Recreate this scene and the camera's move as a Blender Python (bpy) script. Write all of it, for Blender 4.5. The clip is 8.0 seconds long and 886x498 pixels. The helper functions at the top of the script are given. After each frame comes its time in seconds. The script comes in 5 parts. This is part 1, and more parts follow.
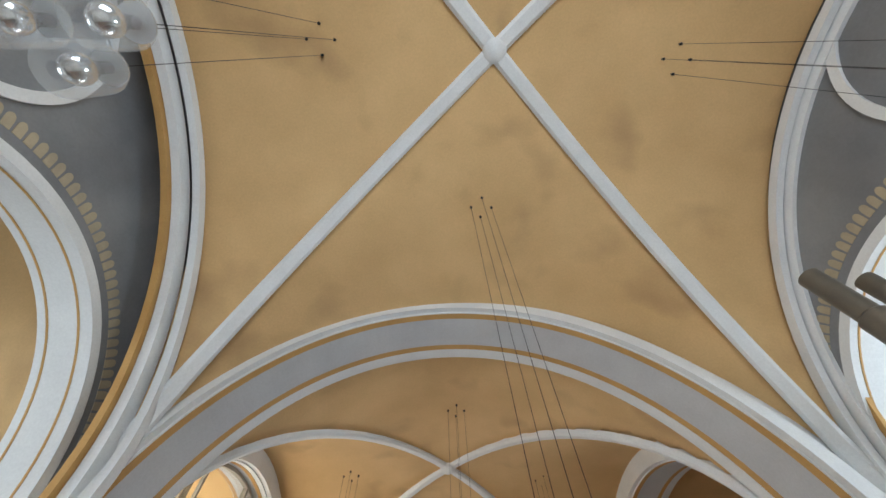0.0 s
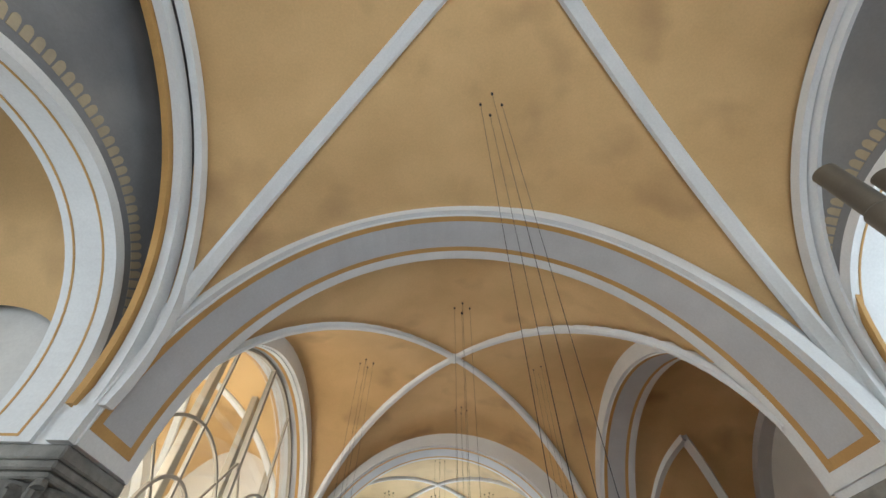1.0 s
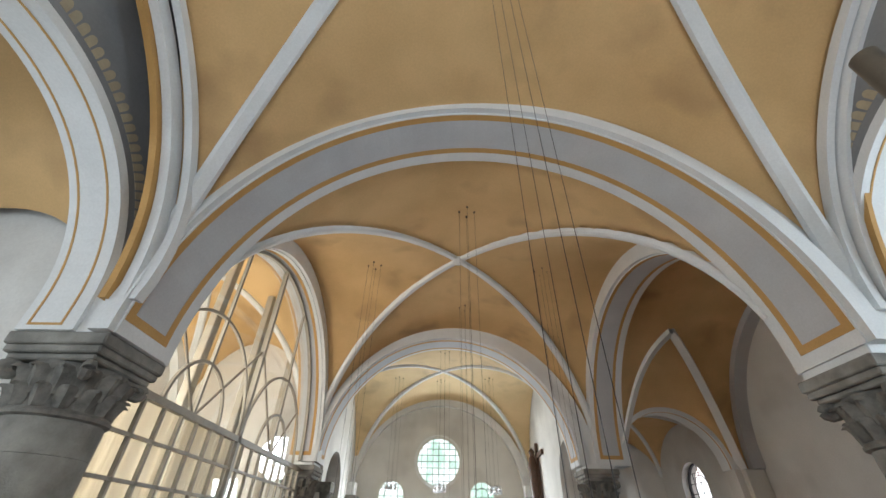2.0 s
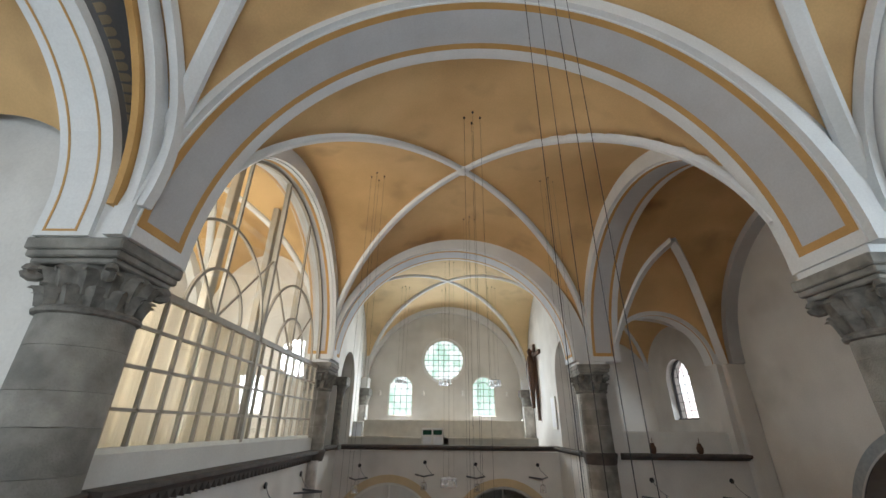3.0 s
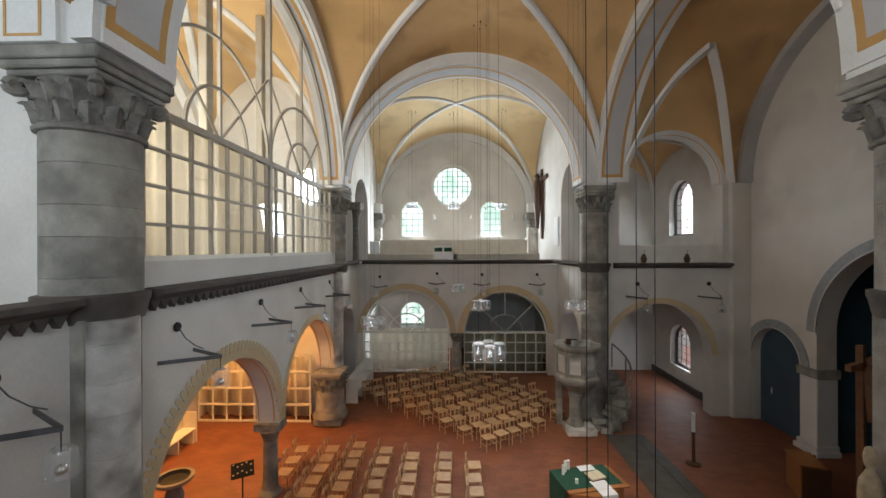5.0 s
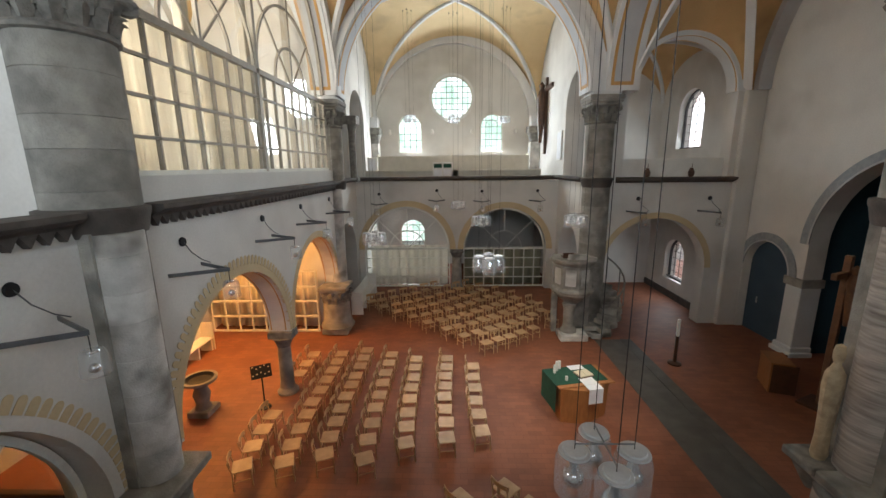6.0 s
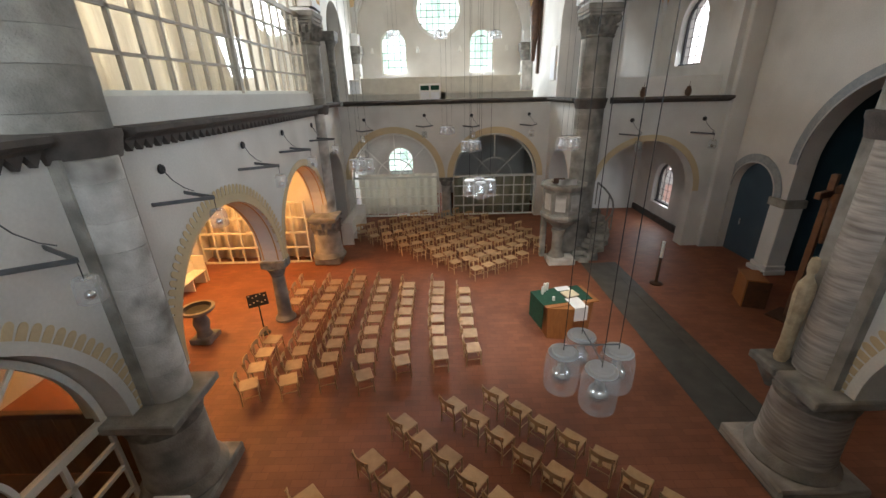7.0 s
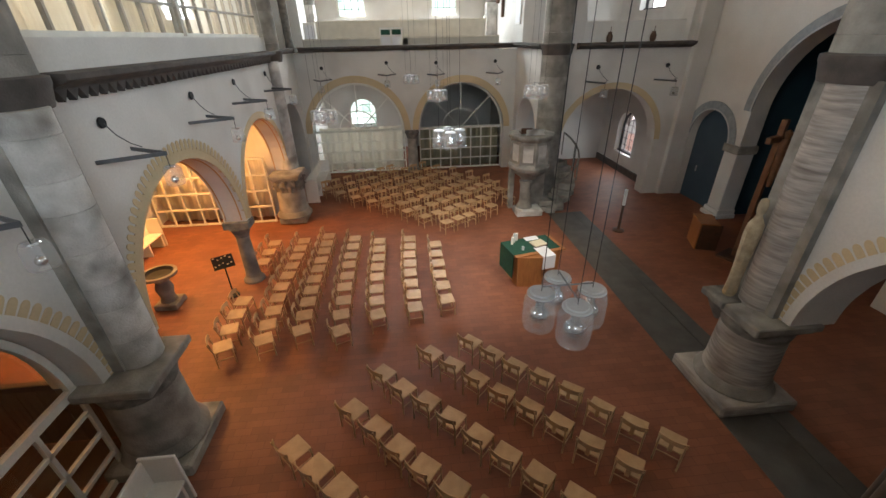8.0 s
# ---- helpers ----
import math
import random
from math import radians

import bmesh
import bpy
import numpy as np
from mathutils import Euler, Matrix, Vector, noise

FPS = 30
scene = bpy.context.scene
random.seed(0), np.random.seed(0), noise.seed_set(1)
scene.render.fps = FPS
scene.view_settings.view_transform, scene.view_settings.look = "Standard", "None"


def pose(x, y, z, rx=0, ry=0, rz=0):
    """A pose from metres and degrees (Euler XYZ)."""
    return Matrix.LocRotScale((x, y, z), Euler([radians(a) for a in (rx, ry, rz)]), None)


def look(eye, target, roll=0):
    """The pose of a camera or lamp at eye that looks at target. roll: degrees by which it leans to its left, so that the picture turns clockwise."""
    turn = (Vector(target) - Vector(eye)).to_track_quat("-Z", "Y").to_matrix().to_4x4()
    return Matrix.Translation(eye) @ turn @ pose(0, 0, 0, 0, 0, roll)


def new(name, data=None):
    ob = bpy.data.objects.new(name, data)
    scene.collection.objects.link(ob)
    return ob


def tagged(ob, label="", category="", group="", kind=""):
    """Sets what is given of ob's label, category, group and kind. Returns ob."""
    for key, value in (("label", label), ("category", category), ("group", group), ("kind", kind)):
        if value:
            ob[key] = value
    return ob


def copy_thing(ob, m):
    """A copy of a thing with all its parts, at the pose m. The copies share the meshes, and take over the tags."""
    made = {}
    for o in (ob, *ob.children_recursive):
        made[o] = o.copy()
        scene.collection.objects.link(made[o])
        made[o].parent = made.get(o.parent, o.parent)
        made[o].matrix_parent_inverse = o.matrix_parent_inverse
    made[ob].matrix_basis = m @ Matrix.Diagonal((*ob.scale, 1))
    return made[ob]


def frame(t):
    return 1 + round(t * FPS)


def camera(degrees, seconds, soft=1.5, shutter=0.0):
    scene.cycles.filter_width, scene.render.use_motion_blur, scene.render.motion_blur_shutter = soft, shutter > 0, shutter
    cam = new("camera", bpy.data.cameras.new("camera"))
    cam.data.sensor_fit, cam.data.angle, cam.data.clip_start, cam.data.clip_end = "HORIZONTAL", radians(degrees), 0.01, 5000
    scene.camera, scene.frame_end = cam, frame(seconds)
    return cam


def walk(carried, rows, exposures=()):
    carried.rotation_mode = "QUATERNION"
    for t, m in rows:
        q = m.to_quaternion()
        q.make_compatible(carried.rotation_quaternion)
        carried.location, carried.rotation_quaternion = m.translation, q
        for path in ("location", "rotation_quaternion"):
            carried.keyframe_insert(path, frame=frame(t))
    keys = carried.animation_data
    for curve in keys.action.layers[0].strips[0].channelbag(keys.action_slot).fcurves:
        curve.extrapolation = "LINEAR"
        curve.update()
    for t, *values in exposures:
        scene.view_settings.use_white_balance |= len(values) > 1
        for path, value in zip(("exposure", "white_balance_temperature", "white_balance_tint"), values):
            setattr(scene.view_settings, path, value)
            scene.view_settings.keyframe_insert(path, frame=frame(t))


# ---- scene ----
cam = camera(97.2, 8.0)
EXPOSURES = [(0, -0.08), (3.5, -0.36), (5.0, -0.22), (6.5, 0.03), (8, 0.24)]
PATH = [
    (0, (-0.771, 0.53, 6.96), (-0.724, 1.442, 8.739), -1.9),
    (0.5, (-0.766, 0.621, 6.86), (-0.741, 1.712, 8.536), -0.1),
    (1, (-0.726, 0.684, 6.798), (-0.721, 1.965, 8.333), 0.8),
    (1.5, (-0.73, 0.71, 6.76), (-0.734, 2.165, 8.133), 1.0),
    (3, (-0.792, 0.827, 6.577), (-0.811, 2.648, 7.403), 0.6),
    (3.5, (-0.811, 0.859, 6.527), (-0.845, 2.754, 7.166), 0.7),
    (4, (-0.829, 0.892, 6.467), (-0.878, 2.844, 6.896), 0.4),
    (4.5, (-0.826, 0.918, 6.417), (-0.882, 2.904, 6.638), 0.1),
    (5, (-0.831, 0.936, 6.358), (-0.889, 2.935, 6.356), -0.2),
    (6.5, (-0.872, 0.942, 6.203), (-0.918, 2.853, 5.613), -1.1),
    (7, (-0.891, 0.936, 6.137), (-0.898, 2.791, 5.389), -1.4),
    (7.5, (-0.933, 0.942, 6.119), (-0.878, 2.74, 5.243), -1.5),
    (8, (-0.982, 0.916, 6.087), (-0.834, 2.667, 5.132), -1.3),
]
walk(cam, [(t, look(eye, target, roll)) for t, eye, target, roll in PATH], EXPOSURES)

# ---------- world and light ----------
world = bpy.data.worlds.new("daylight")
scene.world = world
world.use_nodes = True
_wn = world.node_tree.nodes
_sky = _wn.new("ShaderNodeTexSky")
_sky.sky_type = "NISHITA"
_sky.sun_disc = False
_sky.sun_elevation, _sky.sun_rotation = radians(48), radians(250)
_wn["Background"].inputs[1].default_value = 0.12
world.node_tree.links.new(_sky.outputs[0], _wn["Background"].inputs[0])
sun = new("sun", bpy.data.lights.new("sun", "SUN"))
sun.data.energy, sun.data.angle, sun.data.color = 3.0, radians(0.5), (1, 0.95, 0.86)
sun.matrix_world = look((-30, 5, 38), (0, 10, 4))


def area(name, eye, target, w, h, watts, colour):
    lamp = bpy.data.lights.new(name, "AREA")
    lamp.shape, lamp.size, lamp.size_y, lamp.energy, lamp.color = "RECTANGLE", w, h, watts, colour
    ob = new(name, lamp)
    ob.matrix_world = look(eye, target)
    return ob


DAY = (0.85, 0.94, 1.0)
WARM = (1.0, 0.46, 0.13)
rose = area("rose_window_light", (-0.94, 25.7, 10.35), (-0.94, 10, 6.5), 2.2, 2.2, 420, DAY)
rose.data.shape = "DISK"
area("gallery_window_light", (-3.54, 25.7, 8.2), (-1.5, 10, 2), 1.3, 2.2, 250, DAY)
area("gallery_window_light", (1.5, 25.7, 8.2), (1, 10, 2), 1.3, 2.2, 250, DAY)
area("transept_window_light", (9.3, 19.1, 8.2), (5, 18.4, 5), 1.1, 2.2, 60, DAY)
area("transept_window_light", (9.3, 19.17, 1.8), (4, 18, 0), 1.1, 1.8, 30, DAY)
# added fill lamp before a closed wall, brightening the room behind the screen
area("side_room_window_light", (-8.3, 6.5, 8.6), (-8.6, 16, 9.6), 3.6, 4.0, 620, (1.0, 0.92, 0.80))
# added lamp at a presumed window, to light the crossing floor through the screen
area("side_room_upper_window_light", (-10.1, 11.0, 10.4), (3, 10.5, 1), 3.4, 2.2, 270, (0.95, 0.95, 0.92))
# added fill lamp behind the camera, at an assumed window
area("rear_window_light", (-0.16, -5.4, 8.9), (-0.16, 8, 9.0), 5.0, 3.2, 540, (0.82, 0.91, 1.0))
# two added fill lamps at unseen windows, brightening the walls opposite
area("side_gallery_window_light", (-10.2, 1.5, 8.8), (4, 4.5, 3), 2.2, 2.8, 210, (0.80, 0.91, 1.0))
area("side_gallery_window_light", (9.9, 1.5, 8.8), (-4, 4.5, 3), 2.2, 2.8, 450, (0.74, 0.88, 1.0))
area("aisle_lamp_light", (-8.2, 10.2, 4.9), (-8.2, 10.2, 0), 0.8, 0.8, 180, WARM)
area("aisle_lamp_light", (-8.2, 13.4, 4.9), (-8.2, 13.4, 0), 0.8, 0.8, 280, WARM)
area("aisle_lamp_light", (-8.0, 3.2, 4.9), (-8.0, 3.2, 0), 0.8, 0.8, 8, WARM)
for flood_x in (-5.05, 4.7):
    flood = new("capital_floodlight_beam", bpy.data.lights.new("capital_floodlight_beam", "SPOT"))
    flood.data.energy, flood.data.color, flood.data.shadow_soft_size = 1700, (1.0, 0.93, 0.82), 0.12
    flood.data.spot_size, flood.data.spot_blend = radians(50), 1.0
    flood.matrix_world = look((flood_x * 0.94, 6.62, 9.0 if flood_x < 0 else 8.86), (1.1, 11.8, 0))
area("under_gallery_window_light", (-3.53, 25.7, 2.1), (-3.3, 20, 1.2), 1.5, 1.7, 200, DAY)


# ---------- materials ----------
def material(name, base, second=None, scale=3.0, fine=40.0, bump=0.1, rough=0.85, metal=0.0, island=0.0, detail=6.0, stretch=(1, 1, 1)):
    m = bpy.data.materials.new(name)
    m.use_nodes = True
    nt = m.node_tree
    n, l = nt.nodes, nt.links
    p = n["Principled BSDF"]
    p.inputs["Roughness"].default_value, p.inputs["Metallic"].default_value = rough, metal
    co = n.new("ShaderNodeTexCoord")
    mp = n.new("ShaderNodeMapping")
    geo = n.new("ShaderNodeNewGeometry")
    mp.inputs["Scale"].default_value = stretch
    l.new(geo.outputs["Position"], mp.inputs[0])
    big, small = n.new("ShaderNodeTexNoise"), n.new("ShaderNodeTexNoise")
    big.inputs["Scale"].default_value, big.inputs["Detail"].default_value = scale, detail
    small.inputs["Scale"].default_value, small.inputs["Detail"].default_value = fine, 3
    l.new(mp.outputs[0], big.inputs[0])
    l.new(mp.outputs[0], small.inputs[0])
    ramp = n.new("ShaderNodeValToRGB")
    second = second or tuple(c * 0.8 for c in base)
    ramp.color_ramp.elements[0].position, ramp.color_ramp.elements[1].position = 0.32, 0.68
    ramp.color_ramp.elements[0].color, ramp.color_ramp.elements[1].color = (*second, 1), (*base, 1)
    l.new(big.outputs[0], ramp.inputs[0])
    hue = n.new("ShaderNodeHueSaturation")
    l.new(ramp.outputs[0], hue.inputs["Color"])
    add = n.new("ShaderNodeMapRange")
    add.inputs["To Min"].default_value, add.inputs["To Max"].default_value = 0.9, 1.1
    l.new(small.outputs[0], add.inputs[0])
    value = add.outputs[0]
    if island:
        info = n.new("ShaderNodeObjectInfo")
        r2 = n.new("ShaderNodeMapRange")
        r2.inputs["To Min"].default_value, r2.inputs["To Max"].default_value = 1 - island, 1 + island
        l.new(info.outputs["Random"], r2.inputs[0])
        mul = n.new("ShaderNodeMath")
        mul.operation = "MULTIPLY"
        l.new(value, mul.inputs[0])
        l.new(r2.outputs[0], mul.inputs[1])
        value = mul.outputs[0]
    l.new(value, hue.inputs["Value"])
    l.new(hue.outputs[0], p.inputs["Base Color"])
    if bump:
        b = n.new("ShaderNodeBump")
        b.inputs["Strength"].default_value, b.inputs["Distance"].default_value = bump, 0.02
        l.new(small.outputs[0], b.inputs["Height"])
        l.new(b.outputs[0], p.inputs["Normal"])
    return m


def stained(m, colour, scale, low, high, amount):
    """Soot and damp stains of their own shape over a material's colour."""
    nt = m.node_tree
    n, l = nt.nodes, nt.links
    p = n["Principled BSDF"]
    link = p.inputs["Base Color"].links[0].from_socket
    geo = n.new("ShaderNodeNewGeometry")
    noise_tex = n.new("ShaderNodeTexNoise")
    noise_tex.inputs["Scale"].default_value, noise_tex.inputs["Detail"].default_value = scale, 2.5
    l.new(geo.outputs["Position"], noise_tex.inputs[0])
    rng = n.new("ShaderNodeMapRange")
    rng.inputs["From Min"].default_value, rng.inputs["From Max"].default_value = low, high
    rng.inputs["To Max"].default_value = amount
    l.new(noise_tex.outputs[0], rng.inputs[0])
    mix = n.new("ShaderNodeMix")
    mix.data_type = "RGBA"
    l.new(rng.outputs[0], mix.inputs[0])
    l.new(link, mix.inputs[6])
    mix.inputs[7].default_value = (*colour, 1)
    l.new(mix.outputs[2], p.inputs["Base Color"])
    return m


OCHRE = stained(material("ochre_plaster", (0.69, 0.455, 0.215), (0.59, 0.38, 0.17), 0.8, 30, 0.05), (0.22, 0.125, 0.06), 0.7, 0.56, 0.76, 0.5)
# lighter copy of the ochre; the colour carries the window light on the far vault
LITOCHRE = stained(material("lit_ochre_plaster", (0.74, 0.57, 0.33), (0.65, 0.49, 0.27), 0.8, 30, 0.05), (0.3, 0.22, 0.14), 0.7, 0.56, 0.76, 0.5)
WHITE = stained(material("white_plaster", (0.685, 0.672, 0.64), (0.605, 0.592, 0.562), 0.9, 25, 0.08), (0.36, 0.34, 0.315), 0.55, 0.53, 0.8, 0.55)
# plaster darkened so that the lunettes look shaded; also on hidden walls and the roof
GREYW = stained(material("shade_grey_plaster", (0.25, 0.255, 0.265), (0.16, 0.165, 0.175), 0.6, 25, 0.08), (0.36, 0.35, 0.34), 0.45, 0.55, 0.8, 0.5)
TRIM = material("trim_paint", (0.74, 0.75, 0.75), (0.68, 0.69, 0.69), 1.5, 30, 0.04, 0.7)
PANEL = material("lilac_grey_paint", (0.53, 0.54, 0.555), (0.47, 0.475, 0.49), 1.2, 30, 0.04, 0.75)
BAND = material("ochre_band_paint", (0.55, 0.32, 0.11), (0.48, 0.27, 0.09), 2, 30, 0.03, 0.75)
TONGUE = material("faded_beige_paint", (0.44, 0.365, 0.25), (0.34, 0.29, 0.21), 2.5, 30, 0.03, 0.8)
BEIGE = material("beige_band_paint", (0.60, 0.48, 0.30), (0.54, 0.43, 0.26), 2, 30, 0.03, 0.75)
STONE = stained(material("grey_stone", (0.36, 0.345, 0.31), (0.19, 0.182, 0.165), 2.6, 38, 0.6, 0.9, 0, 0.16), (0.11, 0.105, 0.095), 1.7, 0.52, 0.72, 0.65)
CARVED = material("carved_dark_stone", (0.25, 0.24, 0.215), (0.12, 0.115, 0.105), 6, 50, 0.6, 0.9)
CORNICE = material("dark_cornice_stone", (0.10, 0.085, 0.075), (0.06, 0.052, 0.047), 4, 40, 0.4, 0.85)
# light grey stone, brightened further for the daylight on the engaged shafts
LIGHTSTONE = stained(material("brightened_stone", (0.61, 0.60, 0.575), (0.42, 0.41, 0.385), 2.8, 40, 0.5, 0.9, 0, 0.12), (0.15, 0.14, 0.125), 1.6, 0.5, 0.68, 0.8)
TOOLED = stained(material("tooled_grey_brown_stone", (0.56, 0.52, 0.475), (0.29, 0.26, 0.235), 2.2, 26, 0.8, 0.9, 0, 0.1, 6, (1, 1, 9)), (0.13, 0.115, 0.10), 1.3, 0.5, 0.74, 0.6)
BARS = material("cream_grey_glazing_bar", (0.36, 0.325, 0.27), (0.30, 0.27, 0.225), 6, 40, 0.02, 0.55)
BRACKET = material("grey_steel_bracket", (0.15, 0.155, 0.165), (0.11, 0.115, 0.12), 8, 60, 0.05, 0.4, 0.6)
LID = material("grey_enamel_lid", (0.42, 0.43, 0.44), (0.36, 0.37, 0.38), 8, 60, 0.0, 0.35, 0.3)
LATH = material("white_metal_glazing_bar", (0.74, 0.74, 0.68), (0.66, 0.66, 0.6), 5, 40, 0.02, 0.5)
LEAD = material("dark_lead", (0.06, 0.06, 0.065), None, 8, 60, 0.05, 0.6, 0.3)
WOOD = material("beech_wood", (0.55, 0.37, 0.205), (0.44, 0.285, 0.15), 6, 60, 0.05, 0.45, 0, 0.12, 6, (1, 1, 6))
ALTARWOOD = material("orange_oak_wood", (0.40, 0.17, 0.055), (0.30, 0.12, 0.04), 5, 60, 0.05, 0.45, 0, 0, 6, (4, 4, 0.7))
WALNUT = material("brown_carved_wood", (0.20, 0.095, 0.045), (0.13, 0.06, 0.03), 7, 60, 0.2, 0.55)
DARKWOOD = material("dark_walnut_wood", (0.10, 0.045, 0.022), (0.06, 0.028, 0.015), 6, 60, 0.1, 0.5)
GREEN = material("green_altar_cloth", (0.012, 0.075, 0.045), (0.01, 0.055, 0.035), 8, 200, 0.1, 0.9)
LINEN = material("white_linen", (0.78, 0.79, 0.82), (0.72, 0.73, 0.76), 6, 200, 0.05, 0.85)
CURTAIN = material("cream_curtain", (0.86, 0.82, 0.74), (0.74, 0.69, 0.60), 6, 150, 0.05, 0.9, 0, 0, 4, (6, 6, 0.2))
DRAB = material("greenish_beige_curtain", (0.36, 0.35, 0.26), (0.27, 0.265, 0.19), 5, 150, 0.05, 0.9, 0, 0, 4, (6, 6, 0.2))
WHITEPAINT = material("white_painted_wood", (0.76, 0.75, 0.72), (0.70, 0.69, 0.66), 3, 40, 0.03, 0.6)
CREAMPAINT = material("cream_painted_wood", (0.66, 0.62, 0.53), (0.58, 0.54, 0.46), 3, 40, 0.03, 0.6)
BEIGEWALL = material("cream_painted_panel", (0.52, 0.50, 0.44), (0.46, 0.44, 0.385), 3, 40, 0.03, 0.6)
BLUE = material("dark_teal_plaster", (0.028, 0.075, 0.098), (0.018, 0.052, 0.07), 1.2, 30, 0.05, 0.8)
BLUEDOOR = material("blue_grey_door_paint", (0.052, 0.088, 0.125), (0.042, 0.073, 0.105), 1.5, 30, 0.05, 0.65)
FRAMEGREY = material("grey_blue_ornament_paint", (0.33, 0.36, 0.38), (0.25, 0.28, 0.30), 9, 40, 0.1, 0.75)
BLACKM = material("black_metal", (0.02, 0.02, 0.022), None, 8, 60, 0.05, 0.45, 0.5)
CHROME = material("polished_chrome", (0.75, 0.75, 0.76), (0.7, 0.7, 0.71), 8, 60, 0.0, 0.12, 1.0)
PIPE = material("brown_grey_pipe_metal", (0.16, 0.145, 0.12), (0.13, 0.118, 0.1), 4, 60, 0.03, 0.42, 0.5)
STATUE = material("weathered_lime_wood", (0.50, 0.40, 0.26), (0.32, 0.25, 0.16), 9, 60, 0.5, 0.8)
STRIP = material("grey_slate_slabs", (0.105, 0.10, 0.09), (0.07, 0.066, 0.06), 2.5, 40, 0.15, 0.6)
CANDLE = material("white_wax", (0.85, 0.84, 0.8), None, 8, 50, 0.02, 0.5)
PAPER = material("paper", (0.7, 0.62, 0.45), None, 20, 80, 0.02, 0.9)
BOARDS = material("brown_wooden_boards", (0.20, 0.105, 0.05), (0.12, 0.06, 0.03), 4, 50, 0.15, 0.55, 0, 0.15, 6, (6, 1, 0.6))
PARQUET = material("brown_parquet", (0.24, 0.13, 0.06), (0.18, 0.095, 0.045), 6, 40, 0.1, 0.6)


def floor_material():
    m = material("terracotta_floor", (0.30, 0.108, 0.054), (0.225, 0.078, 0.039), 1.1, 35, 0.06, 0.58)
    nt = m.node_tree
    n, l = nt.nodes, nt.links
    p = n["Principled BSDF"]
    src = p.inputs["Base Color"].links[0].from_socket
    geo = n.new("ShaderNodeNewGeometry")
    mp = n.new("ShaderNodeMapping")
    l.new(geo.outputs["Position"], mp.inputs[0])
    brick = n.new("ShaderNodeTexBrick")
    brick.inputs["Scale"].default_value = 1.0
    brick.inputs["Brick Width"].default_value, brick.inputs["Row Height"].default_value = 0.3, 0.15
    brick.inputs["Mortar Size"].default_value = 0.004
    brick.inputs["Color1"].default_value, brick.inputs["Color2"].default_value = (1, 1, 1, 1), (0.74, 0.74, 0.74, 1)
    brick.inputs["Mortar"].default_value = (0.55, 0.5, 0.48, 1)
    l.new(mp.outputs[0], brick.inputs[0])
    mix = n.new("ShaderNodeMix")
    mix.data_type, mix.blend_type = "RGBA", "MULTIPLY"
    mix.inputs[0].default_value = 0.8
    l.new(src, mix.inputs[6])
    l.new(brick.outputs[0], mix.inputs[7])
    l.new(mix.outputs[2], p.inputs["Base Color"])
    return m


FLOOR = floor_material()


def glass_material(name, tint, gloss_rough=0.02, shine_white=0.0):
    m = bpy.data.materials.new(name)
    m.use_nodes = True
    nt = m.node_tree
    n, l = nt.nodes, nt.links
    n.remove(n["Principled BSDF"])
    clear, gloss, mix, fres = (n.new("ShaderNode" + k) for k in ("BsdfTransparent", "BsdfGlossy", "MixShader", "LayerWeight"))
    clear.inputs[0].default_value = (*tint, 1)
    gloss.inputs["Roughness"].default_value = gloss_rough
    fres.inputs[0].default_value = 0.12
    rng = n.new("ShaderNodeMapRange")
    rng.inputs["To Min"].default_value, rng.inputs["To Max"].default_value = 0.014, 0.42
    l.new(fres.outputs["Facing"], rng.inputs[0])
    l.new(rng.outputs[0], mix.inputs[0])
    base = clear
    # diffuse white mixed into the clear glass in place of bright reflections
    if shine_white:
        dull, soft, both = n.new("ShaderNodeBsdfTranslucent"), n.new("ShaderNodeMixShader"), n.new("ShaderNodeBsdfDiffuse")
        dull.inputs[0].default_value = (0.9, 0.92, 0.94, 1)
        both.inputs[0].default_value = (0.85, 0.87, 0.9, 1)
        pair = n.new("ShaderNodeMixShader")
        l.new(dull.outputs[0], pair.inputs[1])
        l.new(both.outputs[0], pair.inputs[2])
        soft.inputs[0].default_value = shine_white
        l.new(clear.outputs[0], soft.inputs[1])
        l.new(pair.outputs[0], soft.inputs[2])
        base = soft
    l.new(base.outputs[0], mix.inputs[1])
    l.new(gloss.outputs[0], mix.inputs[2])
    l.new(mix.outputs[0], n["Material Output"].inputs[0])
    return m


GLASS = glass_material("clear_glass", (0.96, 0.97, 0.96))
# clear jars, whitened a little so that they look lit
JAR = glass_material("lamp_glass", (0.96, 0.97, 0.97), 0.05, 0.16)


def translucent(m, amount):
    """Lets light pass through a thin cloth."""
    nt = m.node_tree
    n, l = nt.nodes, nt.links
    p, out = n["Principled BSDF"], n["Material Output"]
    tr, mix = n.new("ShaderNodeBsdfTranslucent"), n.new("ShaderNodeMixShader")
    l.new(p.inputs["Base Color"].links[0].from_socket, tr.inputs[0])
    mix.inputs[0].default_value = amount
    l.new(p.outputs[0], mix.inputs[1])
    l.new(tr.outputs[0], mix.inputs[2])
    l.new(mix.outputs[0], out.inputs[0])


translucent(CURTAIN, 0.55)


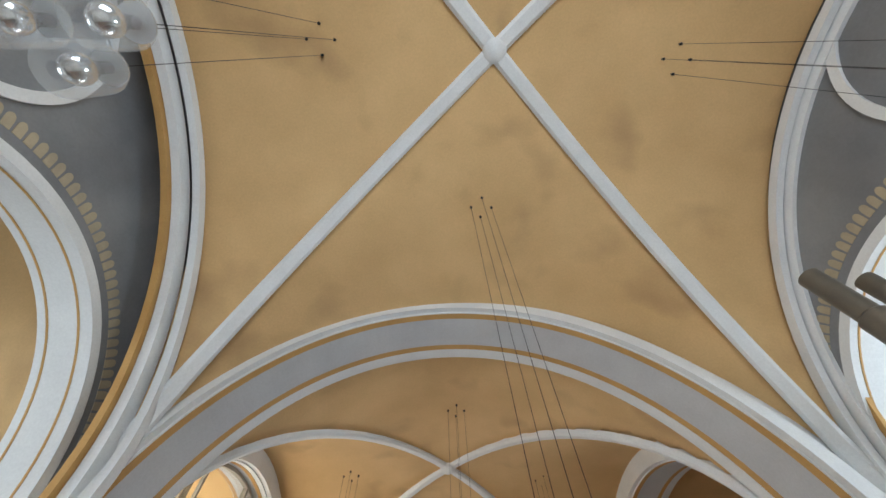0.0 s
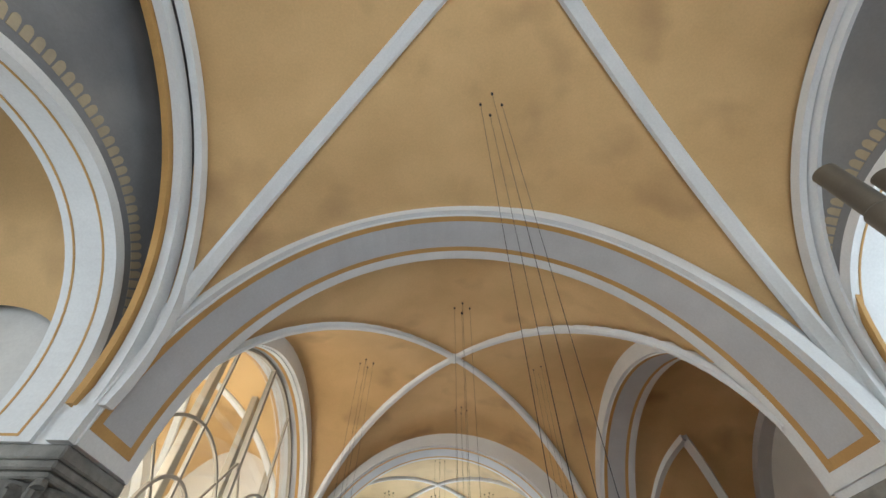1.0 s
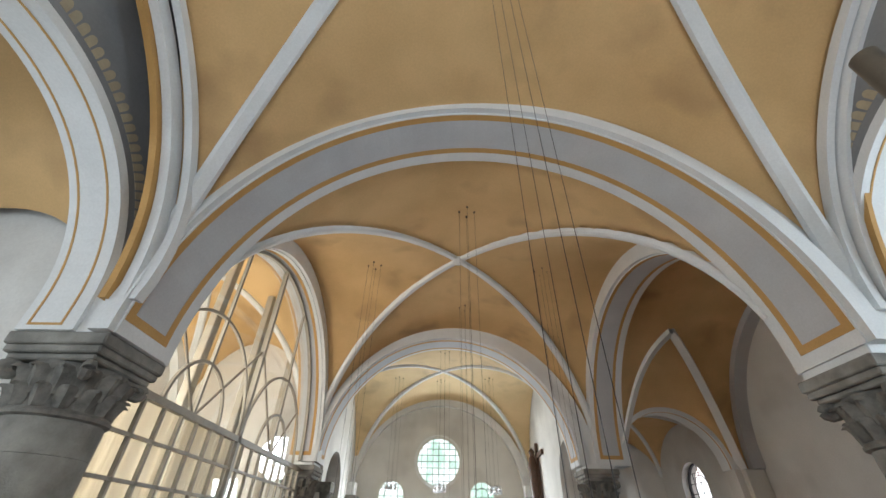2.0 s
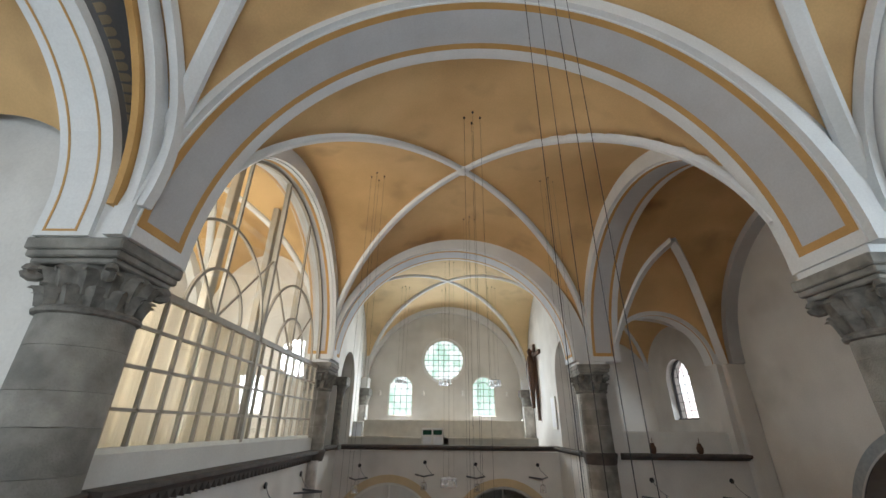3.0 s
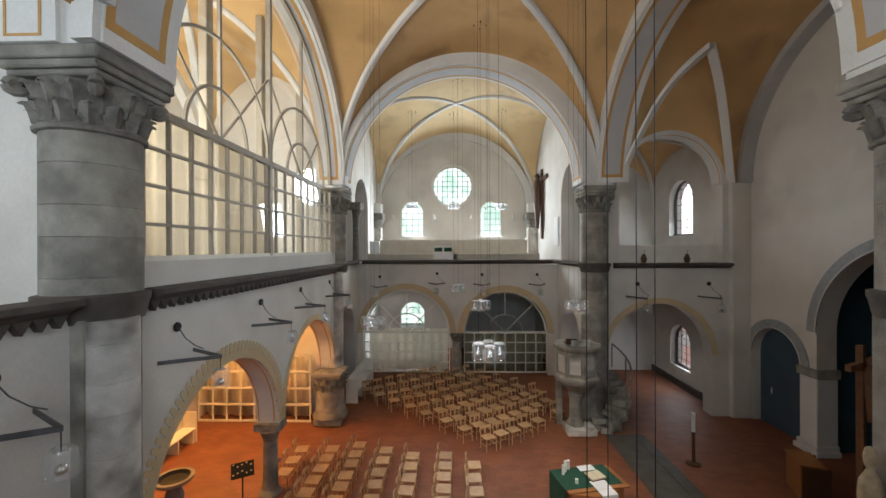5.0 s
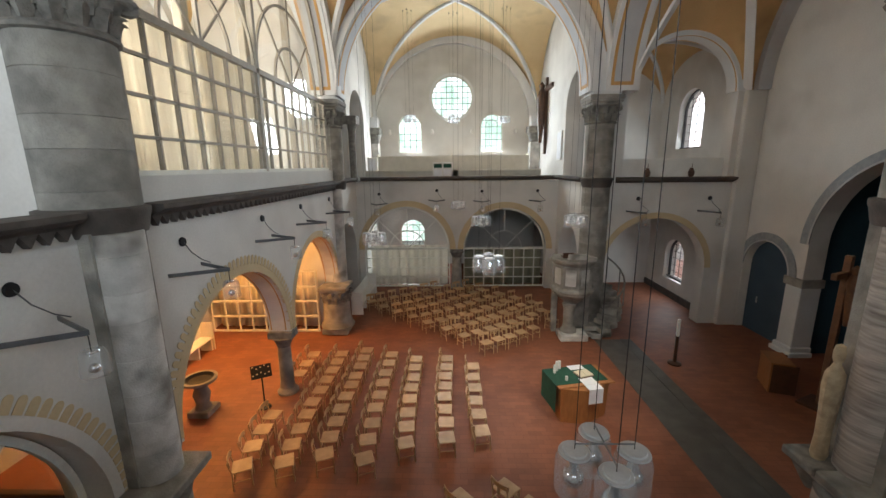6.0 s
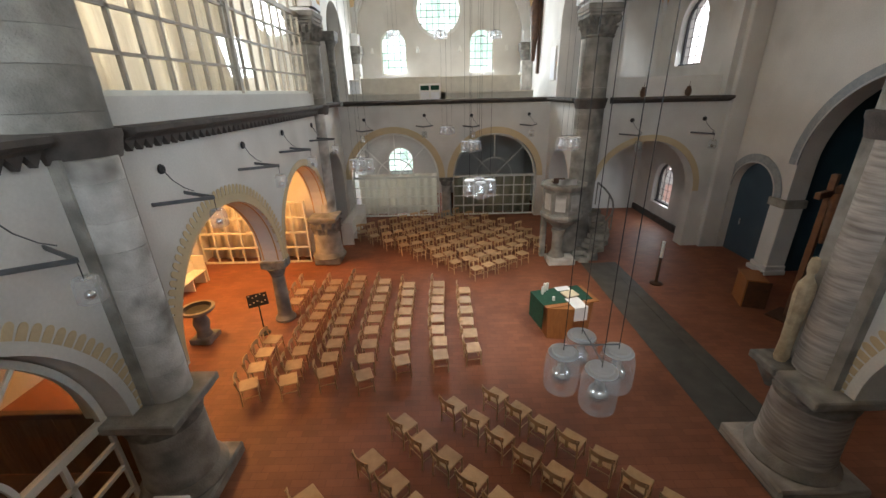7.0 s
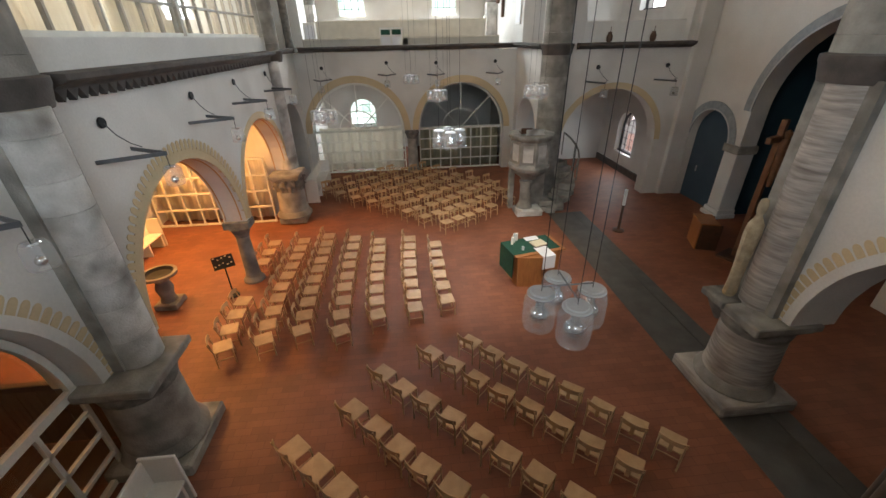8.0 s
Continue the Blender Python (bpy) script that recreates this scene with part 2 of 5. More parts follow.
def glow(name, low, high, scale, strength):
    m = bpy.data.materials.new(name)
    m.use_nodes = True
    nt = m.node_tree
    n, l = nt.nodes, nt.links
    n.remove(n["Principled BSDF"])
    em, tex, ramp, geo = n.new("ShaderNodeEmission"), n.new("ShaderNodeTexNoise"), n.new("ShaderNodeValToRGB"), n.new("ShaderNodeNewGeometry")
    tex.inputs["Scale"].default_value, tex.inputs["Detail"].default_value = scale, 5
    ramp.color_ramp.elements[0].position, ramp.color_ramp.elements[1].position = 0.38, 0.6
    ramp.color_ramp.elements[0].color, ramp.color_ramp.elements[1].color = (*low, 1), (*high, 1)
    l.new(geo.outputs["Position"], tex.inputs[0])
    l.new(tex.outputs[0], ramp.inputs[0])
    l.new(ramp.outputs[0], em.inputs[0])
    em.inputs[1].default_value = strength
    l.new(em.outputs[0], n["Material Output"].inputs[0])
    return m


TREES = glow("distant_trees_and_sky", (0.50, 0.70, 0.62), (0.93, 0.98, 1.0), 0.9, 1.9)
COURT = glow("bright_courtyard", (0.86, 0.70, 0.72), (0.9, 0.93, 1.0), 0.8, 3.4)
STAINED = glow("stained_glass", (0.05, 0.03, 0.16), (0.35, 0.4, 0.75), 9, 0.7)


# ---------- mesh helpers ----------
def part(name, bm, mat, parent=None, label="", smooth=False):
    me = bpy.data.meshes.new(name)
    bmesh.ops.recalc_face_normals(bm, faces=bm.faces)
    bm.to_mesh(me)
    bm.free()
    me.materials.append(mat)
    if smooth:
        for p in me.polygons:
            p.use_smooth = True
        me.set_sharp_from_angle(angle=radians(38))
    ob = new(name, me)
    if parent:
        ob.parent = parent
    if label:
        ob["label"] = label
    return ob


def structure(name, bm, mat, label, category, smooth=False):
    return tagged(part(name, bm, mat, None, "", smooth), label, category, "", "structure")


def thing(name, label, category, m=None, group=""):
    ob = new(name)
    if m is not None:
        ob.matrix_world = m
    return tagged(ob, label, category, group)


def box(bm, x0, x1, y0, y1, z0, z1, bevel=0.0):
    r = bmesh.ops.create_cube(bm, size=1.0, matrix=Matrix.Translation(((x0 + x1) / 2, (y0 + y1) / 2, (z0 + z1) / 2)) @ Matrix.Diagonal((abs(x1 - x0), abs(y1 - y0), abs(z1 - z0), 1)))
    if bevel:
        es = {e for v in r["verts"] for e in v.link_edges}
        bmesh.ops.bevel(bm, geom=list(es), offset=bevel, segments=1, affect="EDGES", profile=0.5)
    return bm


def boxes(*dims, bevel=0.0):
    bm = bmesh.new()
    for d in dims:
        box(bm, *d, bevel=bevel)
    return bm


def lathe(profile, seg=32, centre=(0, 0, 0), bm=None, cap=True, a0=0.0, a1=360.0):
    bm = bm or bmesh.new()
    full = abs(a1 - a0) > 359
    n = seg if full else seg + 1
    rings = []
    for r, z in profile:
        rings.append([bm.verts.new((centre[0] + r * math.cos(radians(a0 + (a1 - a0) * i / seg)), centre[1] + r * math.sin(radians(a0 + (a1 - a0) * i / seg)), centre[2] + z)) for i in range(n)])
    for a, b in zip(rings, rings[1:]):
        for i in range(n if full else n - 1):
            j = (i + 1) % n
            bm.faces.new((a[i], a[j], b[j], b[i]))
    if cap:
        for ring in (rings[0], rings[-1]):
            if len(set(ring)) > 2:
                try:
                    bm.faces.new(ring)
                except ValueError:
                    pass
    return bm


def tube(points, r, seg=8, bm=None, cap=True):
    bm = bm or bmesh.new()
    pts = [Vector(p) for p in points]
    rings = []
    for i, p in enumerate(pts):
        d = ((pts[min(i + 1, len(pts) - 1)] - pts[max(i - 1, 0)])).normalized()
        ref = Vector((0, 0, 1)) if abs(d.z) < 0.95 else Vector((1, 0, 0))
        u = d.cross(ref).normalized()
        v = d.cross(u)
        rings.append([bm.verts.new(p + r * (math.cos(2 * math.pi * k / seg) * u + math.sin(2 * math.pi * k / seg) * v)) for k in range(seg)])
    for a, b in zip(rings, rings[1:]):
        for k in range(seg):
            bm.faces.new((a[k], a[(k + 1) % seg], b[(k + 1) % seg], b[k]))
    if cap:
        bm.faces.new(rings[0])
        bm.faces.new(rings[-1])
    return bm


def put(axis, s, p, z):
    """A point at s along a wall that runs on x or y, at depth p and height z."""
    return (s, p, z) if axis == "x" else (p, s, z)


def arch(axis, c, p0, p1, r0, r1, z0, seg=40, h0=None, h1=None, a0=0.0, a1=180.0, bm=None):
    """A half ring with a rectangular section over a span on x or y; h0, h1: rises if they are not the radii."""
    bm = bm or bmesh.new()
    h0, h1 = h0 or r0, h1 or r1
    rows = []
    for i in range(seg + 1):
        a = radians(a0 + (a1 - a0) * i / seg)
        rows.append([bm.verts.new(put(axis, c + r * math.cos(a), p, z0 + h * math.sin(a))) for r, h, p in ((r0, h0, p0), (r1, h1, p0), (r1, h1, p1), (r0, h0, p1))])
    for a, b in zip(rows, rows[1:]):
        for k in range(4):
            bm.faces.new((a[k], a[(k + 1) % 4], b[(k + 1) % 4], b[k]))
    bm.faces.new(rows[0])
    bm.faces.new(rows[-1])
    return bm


class Hole:
    """An arched, round or square opening of a wall."""

    def __init__(self, c, r, bottom, spring, round_window=False, flat=False):
        self.c, self.r, self.bottom, self.spring, self.round_window, self.flat = c, r, bottom, spring, round_window, flat

    def span(self, s):
        d = math.sqrt(max(0.0, self.r**2 - (s - self.c) ** 2))
        if self.round_window:
            return self.spring - d, self.spring + d
        return self.bottom, self.spring + (0 if self.flat else d)


def wall(axis, p0, p1, s0, s1, z0, top, holes=(), step=0.35):
    """A wall with thickness p0 to p1; top: a height, or a function of s; the holes go through."""
    fn = top if callable(top) else (lambda s: top)
    cuts = {round(s0 + (s1 - s0) * i / max(1, int((s1 - s0) / step)), 4) for i in range(max(1, int((s1 - s0) / step)) + 1)}
    for h in holes:
        cuts |= {round(min(max(h.c - h.r * math.cos(math.pi * i / 24), s0), s1), 4) for i in range(25)}
    cuts = sorted(cuts)
    bm = bmesh.new()

    def quad(*pts):
        vs = [bm.verts.new(put(axis, *q)) for q in pts]
        bm.faces.new(vs)

    for a, b in zip(cuts, cuts[1:]):
        mid = (a + b) / 2
        inside = sorted((h for h in holes if abs(mid - h.c) < h.r), key=lambda h: h.span(mid)[0])
        edges = [(z0, z0)]
        for h in inside:
            (la, ha), (lb, hb) = h.span(a), h.span(b)
            edges += [(la, lb), (ha, hb)]
        edges.append((fn(a), fn(b)))
        for (la, lb), (ha, hb) in zip(edges[::2], edges[1::2]):
            if ha - la < 1e-4 and hb - lb < 1e-4:
                continue
            for p in (p0, p1):
                quad((a, p, la), (b, p, lb), (b, p, hb), (a, p, ha))
            quad((a, p0, la), (b, p0, lb), (b, p1, lb), (a, p1, la))
            quad((a, p0, ha), (b, p0, hb), (b, p1, hb), (a, p1, ha))
    for s in (s0, s1):
        solid = [h for h in holes if abs(s - h.c) < h.r - 1e-3]
        if not solid:
            quad((s, p0, z0), (s, p1, z0), (s, p1, fn(s)), (s, p0, fn(s)))
    for h in holes:
        if not h.round_window:
            for s in (h.c - h.r, h.c + h.r):
                if any(g is not h and abs(abs(s - g.c) - g.r) < 2e-3 and g.bottom == h.bottom for g in holes):
                    continue
                if s0 - 1e-3 <= s <= s1 + 1e-3:
                    quad((s, p0, h.bottom), (s, p1, h.bottom), (s, p1, h.spring), (s, p0, h.spring))
    bmesh.ops.remove_doubles(bm, verts=bm.verts, dist=0.0005)
    return bm

# ---------- plan ----------
XC = -0.16            # nave axis
ZS = 8.78             # top of the imposts, where the arches spring
R0, R1 = 4.45, 4.92   # great arches: soffit and outer radius
Y1, YC, Y2, Y3 = 5.86, 11.05, 16.12, 26.0
XL, XR = -5.36, 5.04  # faces of the arcade walls
ZG = 5.5              # underside of the gallery cornice


def vault(name, cx, cy, a, b, hx, hy, hap, label, n=36, lean=0.0, mat=None):
    """A domical groin vault; hx: rise over the y ends, hy: over the x ends, hap: at the apex."""
    bm = bmesh.new()
    for lift in (0.0, 0.22):
        grid = []
        for i in range(n + 1):
            u = math.sin(math.pi / 2 * (2 * i / n - 1))
            row = []
            for j in range(n + 1):
                v = math.sin(math.pi / 2 * (2 * j / n - 1))
                au, av = abs(u), abs(v)
                if av >= au:
                    t = (av - au) / max(1e-6, 1 - au)
                    h = (hap + (hx - hap) * t) * math.sqrt(max(0, 1 - u * u))
                else:
                    t = (au - av) / max(1e-6, 1 - av)
                    h = (hap + (hy - hap) * t) * math.sqrt(max(0, 1 - v * v))
                row.append(bm.verts.new((cx + u * a + lean * max(0.0, v) ** 2 * (1 - u) / 2, cy + v * b, ZS + h + lift)))
            grid.append(row)
        for i in range(n):
            for j in range(n):
                bm.faces.new((grid[i][j], grid[i + 1][j], grid[i + 1][j + 1], grid[i][j + 1]))
    return structure(name, bm, mat or OCHRE, label, "vault", smooth=True)


def diagonal_rib(name, cx, cy, a, b, hap, sx, w=0.30, drop=0.1, n=40, lean=0.0, label="white painted diagonal vault rib"):
    bm = bmesh.new()
    d = Vector((a * sx, b, 0)).normalized()
    side = Vector((-d.y, d.x, 0))
    rows = []
    for i in range(n + 1):
        s = math.sin(math.pi / 2 * (2 * i / n - 1)) * 0.985
        p = Vector((cx + a * sx * s + lean * max(0.0, s) ** 2 * (1 - sx * s) / 2, cy + b * s, ZS + hap * math.sqrt(1 - s * s)))
        slope = -s / max(0.12, math.sqrt(1 - s * s)) * hap / math.hypot(a, b)
        nrm = Vector((d.x * slope, d.y * slope, -1)).normalized()
        rows.append([bm.verts.new(p + side * w * f + nrm * g) for f, g in ((-0.5, -0.05), (-0.5, drop * 0.55), (-0.3, drop), (0.3, drop), (0.5, drop * 0.55), (0.5, -0.05))])
    for q, r in zip(rows, rows[1:]):
        for k in range(5):
            bm.faces.new((q[k], q[k + 1], r[k + 1], r[k]))
    return structure(name, bm, TRIM, label, "rib")


def boss(name, x, y, z):
    bm = lathe([(0.0, -0.16), (0.13, -0.15), (0.2, -0.1), (0.2, 0.05)], 20, (x, y, z), cap=False)
    return structure(name, bm, TRIM, "white plaster boss where the ribs cross", "boss", smooth=True)


HAP1, HAP2 = 5.55, 5.2
X2, X3 = -0.29, -0.73   # axes of the crossing vault and of the far vault


def settle(ob, dy=0.07, dx=0.36):
    """Gathers the foot of a rib on to the abacus of its column."""
    for v in ob.data.vertices:
        if v.co.y > 3.5 and v.co.z < ZS + 2.2:
            f = ((ZS + 2.2 - v.co.z) / 2.2) ** 2
            v.co.y += dy * f
            if v.co.x < -3:
                v.co.x -= dx * f
    return ob


XB, YB = 0.2, 0.54   # middle of the organ bay
vault("ceiling_1", XB, YB, 4.93, 4.97, 4.93, 5.2, HAP1, "ochre plastered rib vault over the organ bay", lean=XC - XB)
vault("ceiling_2", X2, YC, 4.93, 4.75, 4.93, 4.93, HAP2, "ochre plastered rib vault over the crossing")
vault("ceiling_3", X3, 21.25, 5.0, 4.75, 4.90, 4.93, 5.15, "ochre plastered rib vault over the far gallery, window light in its colour", mat=LITOCHRE)
for s in (1, -1):
    settle(diagonal_rib("rib", XB, YB, 4.93, 4.97, HAP1, s, 0.27, lean=XC - XB))
    diagonal_rib("rib", X2, YC, 4.97, 4.6, HAP2, s, 0.22)
    diagonal_rib("rib", X3, 21.25, 5.0, 4.75, 5.15, s, 0.2)
boss("boss_1", XB, YB, ZS + HAP1)
boss("boss_2", X2, YC, ZS + HAP2)


def great_arch(name, axis, c, p0, p1, label, faces=(True, True), r0=R0, r1=R1, spring=ZS):
    """White arch with a lilac soffit panel framed by two ochre lines, and a roll moulding on each face."""
    ob = structure(name, arch(axis, c, p0, p1, r0, r1 + 0.45, spring, 56), TRIM, label, "arch")
    w = p1 - p0
    part("soffit_panel", arch(axis, c, p0 + 0.13 * w, p0 + 0.75 * w, r0 - 0.006, r0 + 0.002, spring, 56, a0=3.5, a1=176.5), PANEL, ob)
    for a, b in ((0.02, 0.13), (0.75, 0.86)):
        part("painted_line", arch(axis, c, p0 + a * w, p0 + b * w, r0 - 0.008, r0 + 0.002, spring, 56, a0=2.3, a1=177.7), BAND, ob)
    for a in (2.3, 176.2):
        part("painted_line", arch(axis, c, p0 + 0.13 * w, p0 + 0.75 * w, r0 - 0.007, r0 + 0.002, spring, 3, a0=a, a1=a + 1.5), BAND, ob)
    for on, p, d in ((faces[0], p0, -1), (faces[1], p1, 1)):
        if on:
            part("moulding", arch(axis, c, p + d * 0.11, p - d * 0.01, r0 + 0.03, r1 + 0.05, spring, 56), TRIM, ob)
    return ob


great_arch("arch_1", "x", XC, 5.38, 6.5, "great white arch with lilac panel and ochre lines", (True, True), 4.76, 5.0)
great_arch("arch_2", "x", -0.55, 15.6, 16.6, "great white arch before the far gallery vault", (True, False), 4.42, 4.66)
def lean_out(ob, k):
    """Swings an arch along the nave a little, so that its near foot stands further from the axis."""
    for o in (ob, *ob.children):
        for v in o.data.vertices:
            v.co.x += k * (15.5 - v.co.y)


lean_out(great_arch("arch_left", "y", YC, -5.92, XL + 0.3, "white arch framing the glazed screen", (False, True)), -0.012)
lean_out(great_arch("arch_right", "y", YC, 4.58, 5.5, "great white arch opening to the side vault", (True, True)), 0.026)
structure("arch_end", arch("x", -0.93, 25.7, 26.05, 4.7, 5.15, 8.62, 48), TRIM, "white wall arch round the end wall", "arch")
for side, x in ((-1, XB - 4.86), (1, XB + 4.86)):
    settle(structure("wall_rib", arch("y", YB, x - 0.06, x + 0.06, 4.84, 5.0, ZS, 56, None, 5.0, 5.25), TRIM, "white wall rib of the organ bay", "rib"), -0.1, 0.38)
    settle(structure("wall_rib", arch("y", YB, x + (0.16 if side < 0 else 0.09) * side, x + (0.3 if side < 0 else 0.18) * side, 4.7, 4.95, ZS, 56, None, 4.94, 5.2), TRIM, "thin white wall rib of the organ bay", "rib"), 0.08, 0.24)
    settle(structure("wall_rib", arch("y", YB, x + (0.32 if side < 0 else 0.19) * side, x + (0.42 if side < 0 else 0.26) * side, 4.62, 4.9, ZS, 56, None, 4.86, 5.1), BAND, "ochre line painted along the wall rib", "painted line"), 0.1, 0.27)

# ---------- floor and the ground outside ----------
structure("ground", boxes((-60, 60, -60, 80, -0.6, -0.32)), STRIP, "plain dark ground outside the building", "ground")
structure("floor", boxes((-11.2, 14.5, -6.4, 26.8, -0.3, 0.0)), FLOOR, "terracotta red tiled church floor", "floor")
strip = boxes((4.25, 5.2, 1.0, 14.4, -0.05, 0.006), (5.2, 5.56, 1.0, 14.4, -0.05, 0.02))
structure("floor_strip", strip, STRIP, "grey slate strip let into the tiled floor", "floor strip")


# ---------- nave walls ----------
def lunette(y):
    return ZS + 5.3 * math.sqrt(max(0.0, 1 - (min(1.0, abs(y - YB) / 5.05)) ** 2)) + 0.1


def tongue_band(c, rr, zs, inner, side):
    """A painted band round an arch with a row of round-headed tongues."""
    tongue = structure("tongue_band", arch("y", c, inner - 0.006 * side * -1, inner + 0.002 * side, rr + 0.04, rr + 0.13, zs, 40), BEIGE, "painted ochre band round an arch", "painted band")
    count = int(math.pi * (rr + 0.25) / 0.145)
    for i in range(count + 1):
        a = math.pi * i / count
        y, z = c + (rr + 0.21) * math.cos(a), zs + (rr + 0.21) * math.sin(a)
        bm = bmesh.new()
        vs = []
        for k in range(9):
            b = math.pi * k / 8
            dy, dz = 0.055 * math.cos(b), 0.07 + 0.075 * math.sin(b)
            vs.append((dy, dz))
        vs = [(0.055, -0.06)] + vs + [(-0.055, -0.06)]
        rot = a - math.pi / 2
        loop = []
        for dy, dz in vs:
            loop.append(bm.verts.new((inner - 0.008 * side, y + dy * math.cos(rot) - dz * math.sin(rot), z + dy * math.sin(rot) + dz * math.cos(rot))))
        bm.faces.new(loop)
        ext = bmesh.ops.extrude_face_region(bm, geom=bm.faces[:])
        bmesh.ops.translate(bm, verts=[g for g in ext["geom"] if isinstance(g, bmesh.types.BMVert)], vec=(0.008 * side, 0, 0))
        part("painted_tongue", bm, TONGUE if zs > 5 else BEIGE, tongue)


for side, x0, x1 in ((-1, -6.15, XL - 0.1), (1, 4.95, 5.75)):
    u0, u1 = (x0, x1) if side < 0 else (5.22, 6.0)
    nm = "wall_left_organ_bay" if side < 0 else "wall_right_organ_bay"
    lower = [Hole(3.1, 2.2, 1.85, 1.85), Hole(-2.3, 2.2, 1.85, 1.85)]
    upper = [Hole(2.9, 2.57, ZS, 9.16), Hole(-2.4, 2.57, ZS, 9.16)]
    structure(nm + "_lower", wall("y", x0, x1, -5.6, 5.6, 1.85, 5.7, lower), WHITE, "white plastered lower arcade wall", "wall")
    # the lunettes' shade is in the grey; the wall below stays white
    structure(nm, wall("y", u0, u1, -5.6, 5.6, ZS, lunette, upper), GREYW, "plastered lunette wall with arched openings, its shade put into a grey colour", "wall")
    structure(nm + "_pier", boxes((u0, u1, 0.17, 0.33, 5.7, ZS), (u0, u1, -5.6, -4.97, 5.7, ZS)), TRIM, "white plastered pier between the gallery openings", "pier")
    for c in (2.9, -2.4):
        ring = structure("opening_arch", arch("y", c, u0 - 0.02, u1 + 0.03, 2.42, 2.57, 9.16, 40), TRIM, "white arch of an upper gallery opening", "arch")
        part("painted_line", arch("y", c, u0 + 0.1, u0 + 0.13, 2.412, 2.422, 9.16, 40), BAND, ring)
        part("painted_line", arch("y", c, u1 - 0.17, u1 - 0.14, 2.412, 2.422, 9.16, 40), BAND, ring)
    for c in (2.9, -2.4):
        for sgn in (-1, 1):
            y = c + 2.42 * sgn
            foot = structure("opening_jamb", boxes((u0 - 0.02, u1 + 0.03, min(y, y + 0.2 * sgn), max(y, y + 0.2 * sgn), ZS, 9.17)), TRIM, "white foot of a gallery opening arch", "jamb")
            face = (min(y, y - 0.008 * sgn), max(y, y - 0.008 * sgn))
            part("painted_line", boxes((u0 + 0.1, u0 + 0.13, *face, 8.87, 9.17), (u1 - 0.17, u1 - 0.14, *face, 8.87, 9.17), (u0 + 0.1, u1 - 0.14, *face, 8.84, 8.87)), BAND, foot)
    upper_face, lower_face = (u1, x1) if side < 0 else (u0, x0)
    for c, rr, zs in ((2.9, 2.57, 9.16), (3.1, 2.2, 1.85), (-2.4, 2.57, 9.16)):
        tongue_band(c, rr, zs, upper_face if zs > 5 else lower_face, side)
    # blind round medallion on the lunette
    structure("medallion", arch("y", -0.3, upper_face - 0.05 * side, upper_face + 0.01 * side, 1.4, 1.55, 12.2, 56, a0=0, a1=359.9), TRIM, "round white moulding of a blind oculus", "medallion")

left_lower = [Hole(8.7, 2.17, 1.85, 1.92), Hole(13.35, 2.15, 1.85, 1.9)]
structure("wall_left", wall("y", -5.95, XL, 5.6, 16.4, 1.85, 6.18, left_lower), WHITE, "white plastered arcade wall under the gallery screen", "wall")
for c, rr, zs in ((8.7, 2.17, 1.92), (13.35, 2.15, 1.9)):
    ring = structure("arcade_arch", arch("y", c, XL - 0.05, XL + 0.012, rr, rr + 0.2, zs, 40), BEIGE, "beige painted border round an arcade arch", "arch border")
    if c < 10:
        tongue_band(c, rr + 0.02, zs, XL + 0.012, -1)
    part("painted_line", arch("y", c, -5.9, -5.87, rr - 0.012, rr + 0.001, zs, 40), BAND, ring)
    part("painted_line", arch("y", c, -5.5, -5.47, rr - 0.012, rr + 0.001, zs, 40), BAND, ring)
structure("wall_left_spandrel", wall("y", -5.8, XL - 0.02, 5.9, 16.2, 6.18, lambda s: ZS + 5.3, [Hole(YC, 4.6, 6.0, ZS)]), WHITE, "white plastered wall above the gallery screen", "wall")
structure("wall_left_far", wall("y", -6.35, -5.75, 16.4, 26.0, 0.0, lambda s: ZS + 5.3, [Hole(18.5, 1.6, 0.0, 2.2), Hole(18.1, 1.45, 5.6, 8.6), Hole(21.6, 1.45, 5.6, 8.6)]), WHITE, "white plastered wall beside the far gallery", "wall")
structure("wall_right_far", wall("y", 4.3, 4.9, 16.3, 26.0, 0.0, lambda s: ZS + 5.3, [Hole(18.5, 1.5, 0.0, 2.2), Hole(18.45, 1.4, 5.6, 8.7)]), WHITE, "white plastered wall carrying the crucifix", "wall")
# end wall with the round window and two arched windows
end_holes = [Hole(-0.94, 1.3, 0, 10.35, True), Hole(-3.54, 0.74, 7.12, 8.66), Hole(1.5, 0.7, 7.12, 8.7), Hole(-3.53, 0.81, 1.05, 2.14)]
structure("wall_end", wall("x", 26.0, 26.5, -11.0, 9.5, 0.0, 14.2, end_holes), WHITE, "white plastered end wall with round window", "wall")
# rear wall behind the camera; its tall window is assumed, added for the fill lamp
structure("wall_rear", wall("x", -6.4, -5.7, -11.0, 14.4, 0.0, 14.6, [Hole(XC, 2.6, 7.0, 9.8)]), WHITE, "white plastered rear wall with an added, unseen arched window", "wall")
# outer walls and flat ceilings of the side rooms
structure("wall_outer_left", wall("y", -11.0, -10.5, -6.4, 26.5, 0.0, 14.6, [Hole(1.5, 1.15, 7.4, 9.4), Hole(11.0, 1.7, 9.2, 10.0)]), WHITE, "white plastered outer wall of the side rooms", "wall")
structure("ceiling_aisle", boxes((-10.5, -5.95, -5.7, 26.0, 5.15, 5.45)), WHITE, "white plastered aisle ceiling", "ceiling")
structure("ceiling_aisle_right", boxes((5.95, 10.2, -5.7, 6.1, 5.15, 5.45)), WHITE, "white plastered aisle ceiling", "ceiling")


